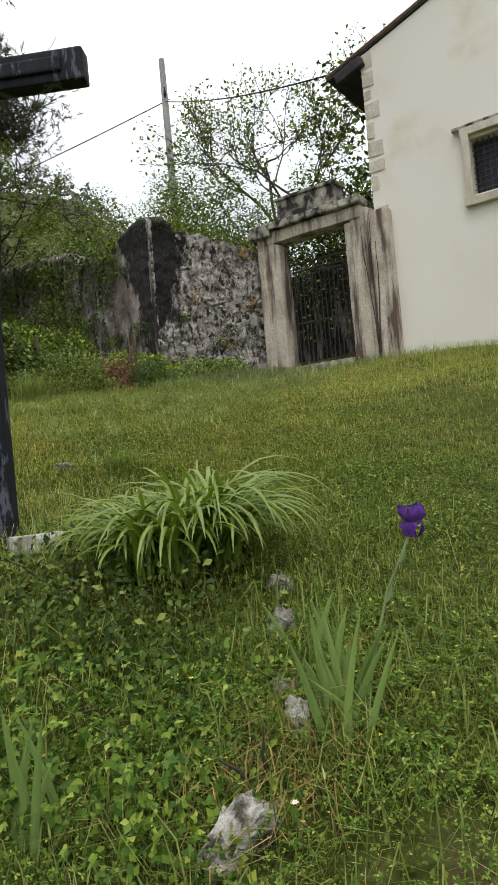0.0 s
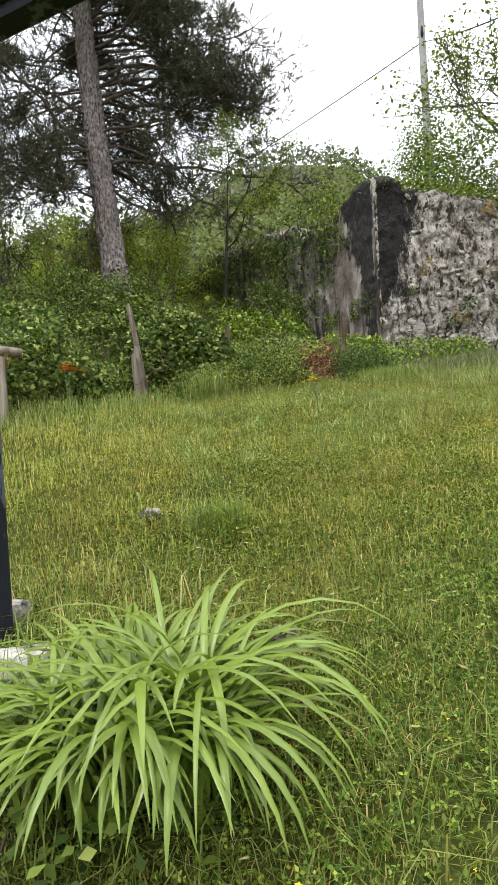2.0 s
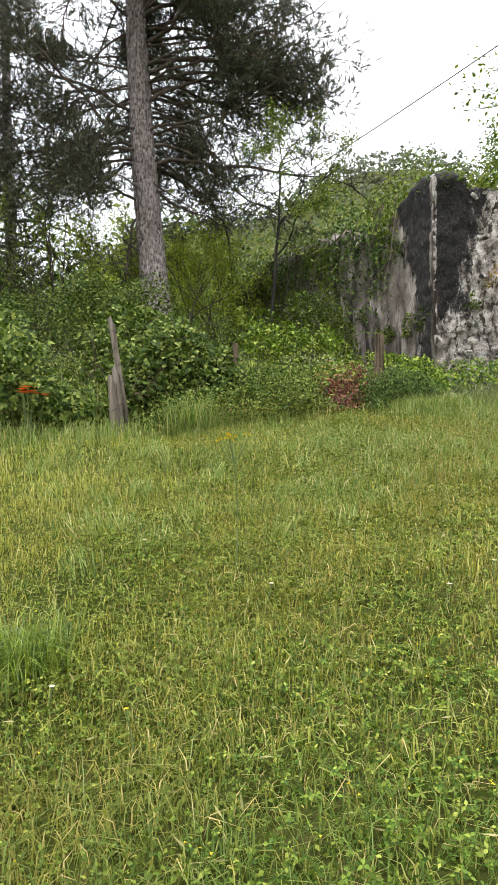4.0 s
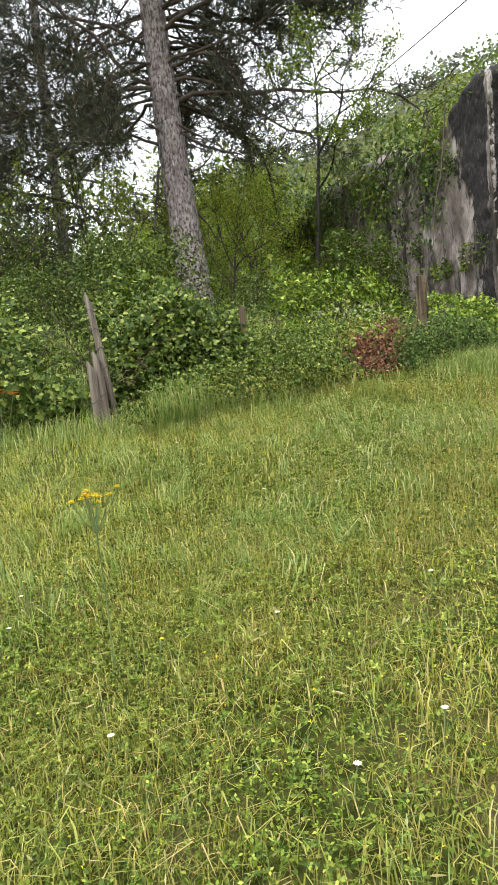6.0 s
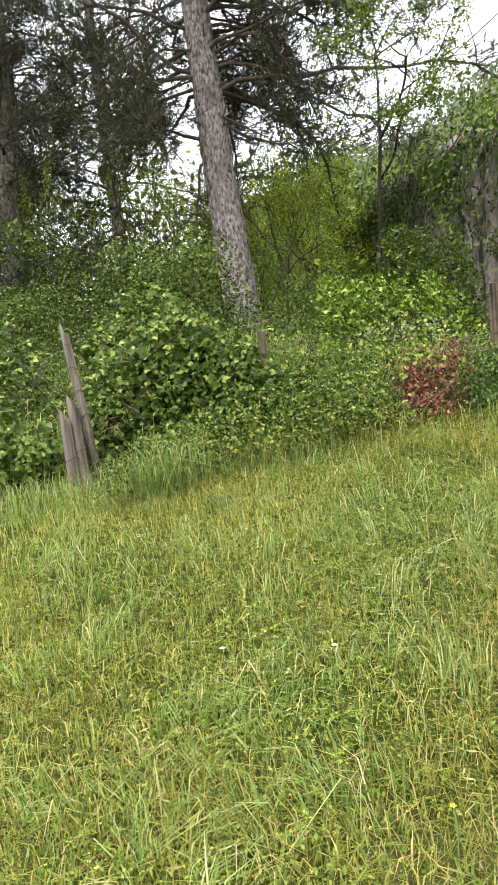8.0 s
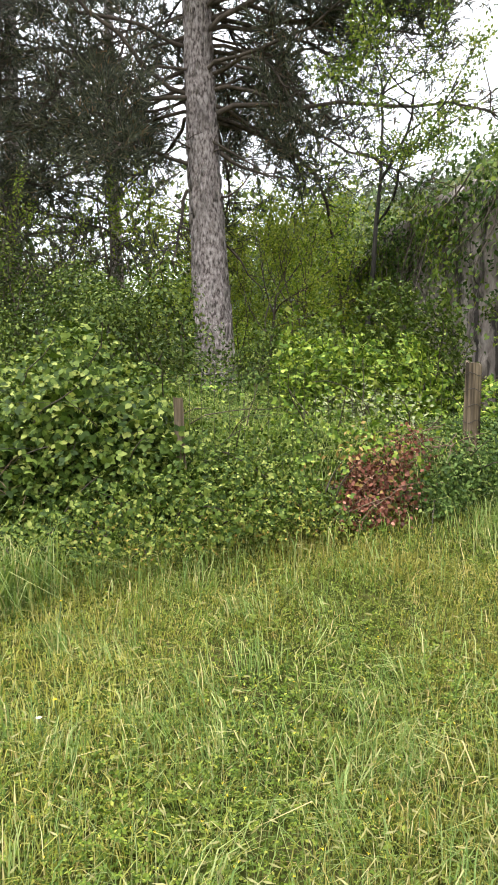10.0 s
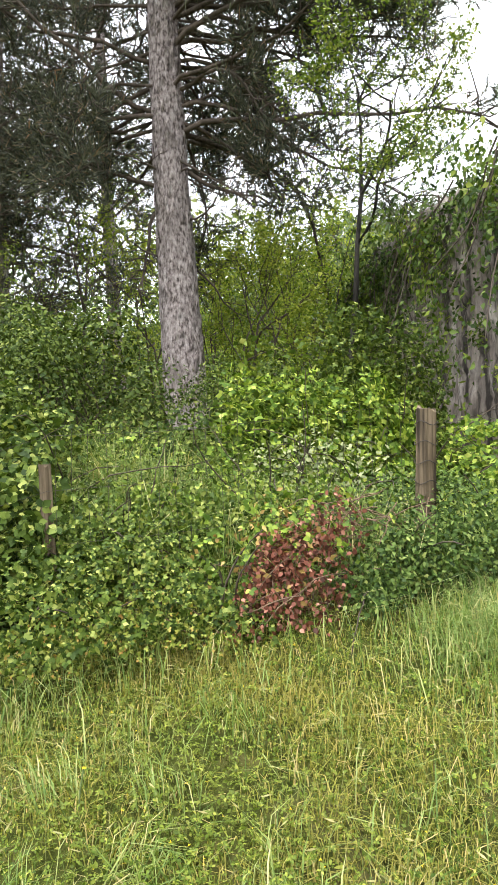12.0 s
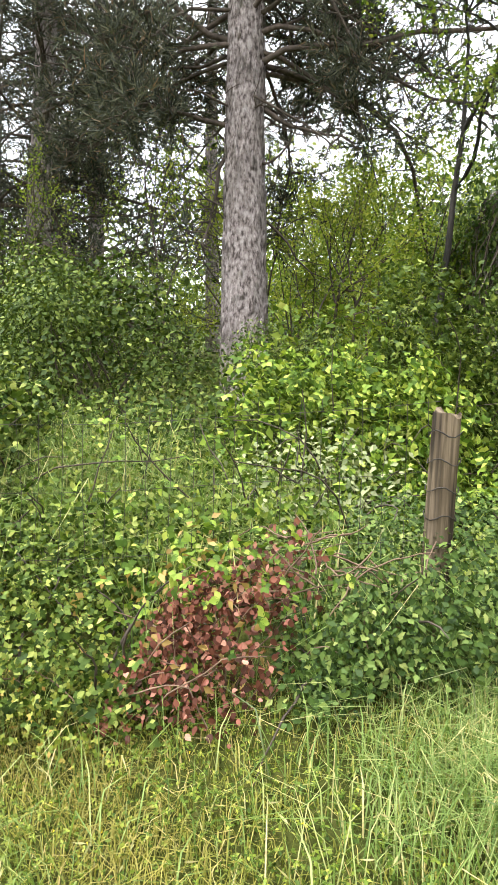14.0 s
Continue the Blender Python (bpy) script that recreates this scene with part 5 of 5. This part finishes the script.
daylily((-1.84, 1.98), 3)


def iris_fan(at, seed, leaves, tall, label, flower=False, turn=0.0):
    thing = empty("iris_plant", (*at, gz(*at) - 0.03), label, "flower", "irises")
    r = random.Random(seed)
    for k in range(leaves):
        a = turn + r.gauss(0, 0.25) + (math.pi if k % 2 else 0)
        tilt = abs(r.gauss(0, 0.3))
        w = r.uniform(0.016, 0.027)
        L = tall * r.uniform(0.5, 1.1)
        d = Vector((math.cos(a) * math.sin(tilt), math.sin(a) * math.sin(tilt), math.cos(tilt)))
        s = Vector((math.cos(turn), math.sin(turn), 0))
        s = (s - d * s.dot(d)).normalized()
        nrm = d.cross(s)
        o = Vector((r.gauss(0, 0.05), r.gauss(0, 0.05), 0))
        V, T = [], []
        for i in range(6):
            f = i / 5
            ww = w * (1 - f ** 2.5) / 2 + 0.0006
            p = o + d * (L * f) + Vector((math.cos(a), math.sin(a), -0.4)) * (0.07 * f * f * L)
            V += [tuple(p - s * ww), tuple(p + nrm * 0.0014), tuple(p + s * ww), tuple(p - nrm * 0.0014)]
            if i:
                b = 4 * (i - 1)
                for e in range(4):
                    q0, q1 = b + e, b + (e + 1) % 4
                    T += [(q0, q1, q1 + 4), (q0, q1 + 4, q0 + 4)]
        ob = link_mesh("leaf", V, T, IRIS_LEAF, thing)
        for f_ in ob.data.polygons:
            f_.use_smooth = False
    return thing


iris = iris_fan((-0.82, 1.46), 4, 17, 0.3, "purple bearded iris in bloom with grey green sword leaves", turn=0.6)
tip = Vector((-0.68, 1.676, 1.25)) - iris.location
line = [Vector((0.03, 0.03, 0)), Vector((0.05, 0.09, 0.14)), tip * 0.62 + Vector((0.0, 0, 0.02)), tip]
link_mesh("stem", *tube(line, [0.0048, 0.0045, 0.004, 0.004], 7), STEM, iris)
for s in (0.55, 0.75, 0.94):
    c = tip * s + Vector((0.006, 0.006, 0.02))
    link_mesh("bud_sheath", *tube([c, c + Vector((0.012, 0.008, 0.02)), c + Vector((0.016, 0.012, 0.05))], [0.004, 0.009, 0.001], 7), STEM, iris)


def petal(name, base, out_dir, rise, size, fall, seed):
    """A broad ruffled petal that stands or falls."""
    o, u = Vector(out_dir).normalized(), Vector((-out_dir[1], out_dir[0], 0)).normalized()
    V, T, n = [], [], 7
    for i in range(n):
        f = i / (n - 1)
        w = size * (0.18 + 0.9 * math.sin(min(f * 1.15, 1) * 2.6)) * 0.5
        if fall:
            c = Vector(base) + o * size * (0.5 * math.sin(f * 2.4)) + Vector((0, 0, 1)) * size * (0.4 * math.sin(f * 3.0) - 0.6 * f * f)
        else:
            c = Vector(base) + o * size * (0.62 * math.sin(f * 2.3)) + Vector((0, 0, 1)) * size * 0.95 * f
        for j in range(5):
            s = (j - 2) / 2
            ruff = 0.2 * size * f * f * math.sin(seed + j * 2.4 + i * 1.7)
            V.append(tuple(c + u * s * w + o * (ruff - 0.22 * size * s * s * (0 if fall else 1)) + Vector((0, 0, -0.12 * size * s * s * (1 if fall else 0) + ruff * 0.4))))
        if i:
            for j in range(4):
                a = (i - 1) * 5 + j
                T += [(a, a + 1, a + 6), (a, a + 6, a + 5)]
    ob = link_mesh(name, V, T, PETAL, iris, "violet petal")
    for p_ in ob.data.polygons:
        p_.use_smooth = True


for k in range(3):
    a = 0.4 + k * 2.094
    petal("fall_petal", tip, (math.cos(a), math.sin(a), 0), 0, 0.05, True, k)
    petal("standard_petal", tip, (math.cos(a + 1.05), math.sin(a + 1.05), 0), 1, 0.058, False, k + 5)
iris_fan((-1.3, 0.82), 9, 9, 0.3, "young iris fan without a flower", turn=1.0)
iris_fan((-1.02, 1.62), 14, 4, 0.22, "small iris shoots beside the stones", turn=0.3)


def field_stone(at, size, seed, label):
    thing = empty("field_stone", (*at, gz(*at) - 0.02), label, "stone", "stones in the lawn")
    bm = bmesh.new()
    bmesh.ops.create_icosphere(bm, subdivisions=4, radius=1.0)
    for v in bm.verts:
        v.co += noise.noise_vector(v.co * 1.6 + Vector((seed * 3.0, 0, 0))) * 0.45 + noise.noise_vector(v.co * 4.5 + Vector((0, seed, 0))) * 0.22 + noise.noise_vector(v.co * 11 + Vector((0, 0, seed))) * 0.1
        v.co = Vector((v.co.x * size[0], v.co.y * size[1], v.co.z * size[2]))
    part("rock", bm, STONE, thing)


for i, (x, y, sx, sy, sz) in enumerate(((-0.92, 1.39, .035, .03, .065), (-0.87, 1.08, .055, .11, .065), (-1.19, 1.76, .05, .05, .06), (-0.78, 0.88, .07, .05, .03), (-1.33, 1.98, .05, .045, .04),
                                        (-2.06, 2.61, .07, .05, .03), (-3.44, 2.74, .06, .05, .05), (-1.02, 1.5, .04, .04, .035))):
    field_stone((x, y), (sx, sy, sz), i + 1.0, "rough pale grey stone half sunk in grass")


def flower(name, at, height, material, petals, size, seed, label, group, heads=1):
    r = random.Random(seed)
    thing = empty(name, (*at, gz(*at) - 0.02), label, "flower", group)
    for _ in range(heads):
        line, d = wander((r.gauss(0, .002) * heads, r.gauss(0, .002) * heads, 0), (r.gauss(0, .09), r.gauss(0, .09), 1), height * r.uniform(0.9, 1.05), 4, 0.06, 0, r)
        link_mesh("stem", *tube(line, [0.0022] * 5, 4), STEM, thing)
        e = line[-1]
        shapes = []
        for k in range(petals):
            a = k * 6.283 / petals
            v, t = turned(SIMPLE, a, size)
            v[:, 2] += 0.25 * np.hypot(v[:, 0], v[:, 1])
            shapes.append((v + np.array(e), t))
        link_mesh("petals", *joined(*shapes), material, thing)
    return thing


r = random.Random(50)
daisy = flower("daisy", (-0.75, 1.1), 0.09, WHITE_PETAL, 9, 0.011, 1, "small white daisy in the grass", "daisies in the lawn")
butter = flower("buttercup", (-1.2, 1.3), 0.12, YELLOW_PETAL, 5, 0.009, 2, "small yellow buttercup in the grass", "buttercups in the lawn")
for _ in range(120):
    x, y = r.uniform(-6.2, 0.6), r.uniform(0.6, 8.5)
    copy_thing(daisy if r.random() < 0.45 else butter, pose(x, y, gz(x, y) - 0.02, 0, 0, r.uniform(0, 360)))


def hawkweed(at, top, seed):
    """A single leafless stem that forks near the top into short stalks with yellow heads."""
    r = random.Random(seed)
    z0 = gz(*at) - 0.02
    thing = empty("hawkweed", (*at, z0), "tall yellow hawkweed cluster standing in the lawn", "flower")
    fork = Vector((0.012, -0.008, (top - z0) * 0.8))
    link_mesh("stem", *tube([Vector((0, 0, 0)), fork * 0.5 + Vector((0.01, 0.004, 0)), fork], [0.003, 0.0026, 0.0022], 5), STEM, thing)
    for _ in range(13):
        tip_ = Vector((r.gauss(0, 0.04), r.gauss(0, 0.04), top - z0 + r.uniform(-0.03, 0.02)))
        link_mesh("stalk", *tube([fork, fork.lerp(tip_, 0.5) + Vector((0, 0, -0.008)), tip_], [0.0016, 0.0014, 0.0014], 4), STEM, thing)
        rays = []
        for ring, tilt in ((9, 0.35), (7, 1.0)):
            for k_ in range(ring):
                v, t = turned(SIMPLE, k_ * 6.283 / ring + tilt, 0.013 if tilt < 0.5 else 0.01)
                v[:, 2] += tilt * np.hypot(v[:, 0], v[:, 1])
                rays.append((v + np.array(tip_), t))
        link_mesh("flower_head", *joined(*rays), YELLOW_PETAL, thing)


hawkweed((-3.41, 3.83), 2.165, 6)
flower("poppy_clump", (-6.55, 3.25), 0.42, ORANGE_PETAL, 6, 0.05, 8, "orange flower clump before the hedge", "", 9)

# ---- grass ----
g = np.random.default_rng(500)


def lawn_points(k, region):
    x0, x1, y0, y1 = region
    x, y = g.uniform(x0, x1, k), g.uniform(y0, y1, k)
    clump = np.sin(x * 9 + 3 * np.sin(y * 4)) * np.sin(y * 8 + 3 * np.sin(x * 5))
    keep = g.random(k) < 0.62 + 0.38 * clump
    x, y = x[keep], y[keep]
    return np.stack([x, y, ground_height(x, y) - 0.045], 1)


def near_path(k):
    f = g.random(k)
    x = -0.6 - 5.6 * f + g.normal(0, 1.0, k)
    y = 1.2 + 5.4 * f + g.normal(0, 1.0, k)
    keep = (x > -6.9) & (y < 10.5)
    x, y = x[keep], y[keep]
    return np.stack([x, y, ground_height(x, y) - 0.045], 1)


def patches(P, scale, seed):
    """Soft patches over the lawn, from -1 to 1."""
    x, y = P[:, 0] * scale + seed, P[:, 1] * scale - seed
    return (np.sin(x + 1.7 * np.sin(y * 0.8 + seed)) + np.sin(y * 1.3 + 1.9 * np.sin(x * 0.7)) + 0.7 * np.sin(2.7 * x - 1.9 * y + seed)) / 2.7


P = np.concatenate([near_path(125000), lawn_points(105000, (-7.0, 1.5, -0.5, 10.7)), lawn_points(20000, (-6.6, -4.4, 4.8, 7.2)), lawn_points(22000, (-1.3, 0.5, 0.5, 2.0))])
weedy = patches(P, 2.6, 3.0) + 0.5 * patches(P, 7.0, 8.0)
P = P[weedy < 0.35 + g.normal(0, 0.35, len(P))]
tallness = 0.066 * (1 + 0.35 * patches(P, 1.9, 1.0) + 0.45 * np.maximum(patches(P, 9.0, 5.0), 0))
lush = P[:, 0] + 0.5 * np.sin(P[:, 1] * 2.3) + g.normal(0, 0.5, len(P)) > -1.9
tagged(link_mesh("lawn_grass", *blades(P[~lush], tallness[~lush], 0.0036, 1.0), GRASS), "short spring grass of the lawn with dry blades", "grass", kind="stuff")
tagged(link_mesh("lush_lawn_grass", *blades(P[lush], tallness[lush], 0.0036, 1.0), LUSH_GRASS), "fresh green grass round the flowers and stones", "grass", kind="stuff")
P = np.concatenate([near_path(80000), lawn_points(48000, (-6.8, 1.2, -0.2, 9.8)), lawn_points(15000, (-1.3, 0.5, 0.5, 2.0))])
weedy = patches(P, 2.6, 3.0) + 0.5 * patches(P, 7.0, 8.0)
P = P[weedy > -0.32 + g.normal(0, 0.4, len(P))]
P[:, 2] += 0.02 + g.uniform(0.0, 0.065, len(P)) * (1 + 0.6 * patches(P, 11.0, 2.0))
lush = P[:, 0] + g.normal(0, 0.6, len(P)) > -2.0
size = 0.0115 * (1 + 0.35 * patches(P, 4.0, 9.0))
tagged(link_mesh("lawn_clover", *scatter(CLOVER_LEAF, P[~lush], (0, 0, 1), size[~lush], 0.45, 0.0), CLOVER), "clover and small weeds among the grass", "clover", kind="stuff")
tagged(link_mesh("lush_clover", *scatter(CLOVER_LEAF, P[lush], (0, 0, 1), size[lush] * 1.1, 0.45, 0.0), LUSH_CLOVER), "dark green clover round the flowers and stones", "clover", kind="stuff")
# taller grass at the hedge foot, before the wall and beside the end of the path
tall = []
# the fresh tussock near the daylily stands alone
x, y = g.normal(-3.09, 0.07, 600), g.normal(2.95, 0.07, 600)
tussock = empty("grass_tussock", (-3.09, 2.95, gz(-3.09, 2.95)), "fresh bright green tussock of long grass in the lawn", "grass")
V, T = blades(np.stack([x, y, ground_height(x, y) - 0.03], 1), 0.17, 0.004, 0.9)
link_mesh("grass_clump", V - np.array(tussock.location), T, LILY, tussock)
x, y = g.normal(-6.15, 0.06, 420), g.normal(4.55, 0.1, 420)
edge_tuft = empty("grass_tussock", (-6.15, 4.55, gz(-6.15, 4.55)), "tall pale tuft of grass at the hedge foot", "grass")
V, T = blades(np.stack([x, y, ground_height(x, y) - 0.03], 1), 0.42, 0.0055, 1.0)
link_mesh("grass_clump", V - np.array(edge_tuft.location), T, TALL_GRASS, edge_tuft)
for k, cx, cy, sx, sy in ((3500, -6.45, 3.0, 0.2, 1.4), (900, -6.4, 4.6, 0.12, 0.7), (5000, -6.1, 8.6, 0.8, 0.9), (4200, -6.4, 7.42, 0.2, 0.24), (2500, -5.6, 10.3, 1.2, 0.3), (2500, -2.4, 10.5, 1.6, 0.25), (700, -2.6, 1.9, 0.4, 0.4)):
    x, y = g.normal(cx, sx, k), g.normal(cy, sy, k)
    ok = y < 10.72
    x, y = x[ok], y[ok]
    tall.append(np.stack([x, y, ground_height(x, y) - 0.04], 1))
P = np.concatenate(tall)
tagged(link_mesh("tall_grass", *blades(P, 0.22, 0.0042, 0.9), TALL_GRASS), "long soft grass at the lawn edges", "grass", kind="stuff")
x, y = np.concatenate([g.normal(-5.3, 0.6, 2200), g.normal(-4.7, 0.45, 2600)]), np.concatenate([g.normal(7.6, 0.6, 2200), g.normal(5.4, 0.6, 2600)])
P = np.concatenate([lawn_points(9000, (-6.4, -1.6, 2.6, 9.8)), near_path(1200), np.stack([x, y, ground_height(x, y) - 0.04], 1)])
V, T = blades(P, 0.15, 0.0024, 1.0)
tagged(link_mesh("grass_stalks", V, T, TALL_GRASS), "thin flowering grass stalks on the lawn", "grass", kind="stuff")
ends = V.reshape(-1, 5, 3)[::2]
d = unit(ends[:, 4] - ends[:, 2]) * 0.035
s = unit(np.cross(d, rng.normal(0, 1, d.shape))) * 0.0028
base = ends[:, 4] - d * 0.5
SV = np.stack([base, base + d * 0.4 + s, base + d * 1.1, base + d * 0.4 - s], 1).reshape(-1, 3)
ST = (np.array([(0, 1, 2), (0, 2, 3)])[None] + (np.arange(len(d)) * 4)[:, None, None]).reshape(-1, 3)
tagged(link_mesh("grass_seed_heads", SV, ST, SEED), "pale seed heads on the grass stalks", "grass", kind="stuff")
cen = np.stack([np.concatenate([g.uniform(-6.2, -3.6, 150), g.normal(-5.7, 0.4, 80)]), np.concatenate([g.uniform(3.2, 6.2, 150), g.normal(7.7, 0.4, 80)])], 1)
i_ = g.integers(0, len(cen), 8500)
way = g.normal(0, 1, (len(cen), 3)) * (1, 1, 0)
at = cen[i_] + g.normal(0, 0.05, (8500, 2))
P = np.stack([at[:, 0], at[:, 1], ground_height(at[:, 0], at[:, 1]) - 0.03], 1)
tagged(link_mesh("lying_grass", *blades(P, 0.15, 0.0042, 1.15, way[i_] * 1.2), TALL_GRASS), "tufts of long pale grass bent over on the lawn", "grass", kind="stuff")
x, y = g.normal(-1.2, 0.5, 1500), g.normal(1.5, 0.5, 1500)
tagged(link_mesh("lush_tall_grass", *blades(np.stack([x, y, ground_height(x, y) - 0.04], 1), 0.2, 0.0042, 1.1), LUSH_GRASS), "long green grass between the flowers and stones", "grass", kind="stuff")
x, y = g.normal(-0.88, 0.1, 380), g.normal(1.3, 0.22, 380)
tagged(link_mesh("dry_grass", *blades(np.stack([x, y, ground_height(x, y) - 0.04], 1), 0.13, 0.004, 1.0), DRY_LEAF), "dry straw round the stones", "grass", kind="stuff")
P = lawn_points(66000, (-7.0, 1.0, 5.4, 10.7))
P = P[P[:, 1] > 6.6 + 1.3 * (P[:, 0] < -4.3) + 0.9 * np.sin(P[:, 0] * 2.1) + g.normal(0, 0.3, len(P))]
far = lawn_points(40000, (-6.4, -2.0, 1.6, 5.4))
P = np.concatenate([P, far[patches(far, 3.1, 4.0) + 0.3 * (-3.9 - far[:, 0]) > g.normal(0, 0.35, len(far))]])
tagged(link_mesh("far_lawn_grass", *blades(P, 0.1, 0.005, 0.9), SHEEN_GRASS), "longer spring grass before the gate and the wall, paled for sky sheen", "grass", kind="stuff")
cen = np.stack([g.uniform(-6.2, 0.2, 260), g.uniform(0.8, 9.0, 260)], 1)
at = cen[g.integers(0, 260, 9000)] + g.normal(0, 0.07, (9000, 2))
P = np.stack([at[:, 0], at[:, 1], ground_height(at[:, 0], at[:, 1]) + g.uniform(-0.02, 0.06, 9000)], 1)
tagged(link_mesh("lawn_rosettes", *scatter(LEAF, P, (0, 0, 1), 0.017, 0.6, 0.0), SHRUB), "dark green broad leaved weeds in patches of the lawn", "weeds", kind="stuff")
x, y = g.normal(-6.3, 0.5, 5200), g.normal(8.7, 0.5, 5200)
tagged(link_mesh("grey_grass", *blades(np.stack([x, y, ground_height(x, y) - 0.04], 1), 0.3, 0.007, 0.8), GREY_LEAF), "pale grey green long grass before the wall", "grass", kind="stuff")
x, y = g.uniform(-9.0, -6.9, 9500), g.uniform(3.5, 7.4, 9500)
clump = np.sin(x * 4 + 2 * np.sin(y * 3)) * np.sin(y * 5 + 1) > 0.1
x, y = x[clump], y[clump]
tagged(link_mesh("bank_grass", *blades(np.stack([x, y, ground_height(x, y)], 1), 0.46, 0.0055, 1.0), TALL_GRASS), "long grass among the weeds on the bank", "grass", kind="stuff")
x, y = g.normal(-8.2, 0.35, 5200), g.normal(5.2, 0.5, 5200)
tagged(link_mesh("pale_bank_grass", *blades(np.stack([x, y, ground_height(x, y) + 0.05], 1), 0.5, 0.006, 1.1), TALL_GRASS), "pale long grass in a clearing of the bank", "grass", kind="stuff")
twigs = empty("dry_twigs", (-6.95, 6.78, gz(-6.95, 6.78)), "heap of dry brown bramble canes on the bank", "twigs")
r = random.Random(91)
for _ in range(45):
    line, _e = wander((r.gauss(0, .1), r.gauss(0, .14), r.uniform(0.1, 0.42)), (r.gauss(0, .5), r.gauss(0, 1), r.gauss(0, 0.3)), r.uniform(0.15, 0.32), 6, 0.2, -0.06, r)
    link_mesh("cane", *tube(line, [0.003, 0.003, 0.0025, 0.0025, 0.002, 0.002, 0.0015], 4), DRY_CANE, twigs)
copy_thing(twigs, pose(-6.9, 4.32, gz(-6.9, 4.32), 0, 0, 40))
P = np.concatenate([near_path(85000), lawn_points(45000, (-6.8, 0.8, 0.0, 9.5))])
P[:, 2] += g.uniform(0.015, 0.06, len(P))
tagged(link_mesh("lawn_herbs", *scatter(SIMPLE, P, (0, 0, 1), 0.016, 0.8, 0.0), CLOVER), "tiny low leaves of the lawn weeds", "weeds", kind="stuff")
P = np.concatenate([near_path(1500), lawn_points(2600, (-6.6, -1.5, 1.6, 9.0))])
P = P[patches(P, 1.4, 6.0) > -0.1 + g.normal(0, 0.3, len(P))]
P[:, 2] += g.uniform(0.07, 0.12, len(P))
tagged(link_mesh("lawn_blossoms", *scatter(CLOVER_LEAF, P, (0, 0, 1), 0.0042, 0.5, 0.0), YELLOW_PETAL), "tiny yellow medick blossoms scattered over the lawn", "flowers", kind="stuff")
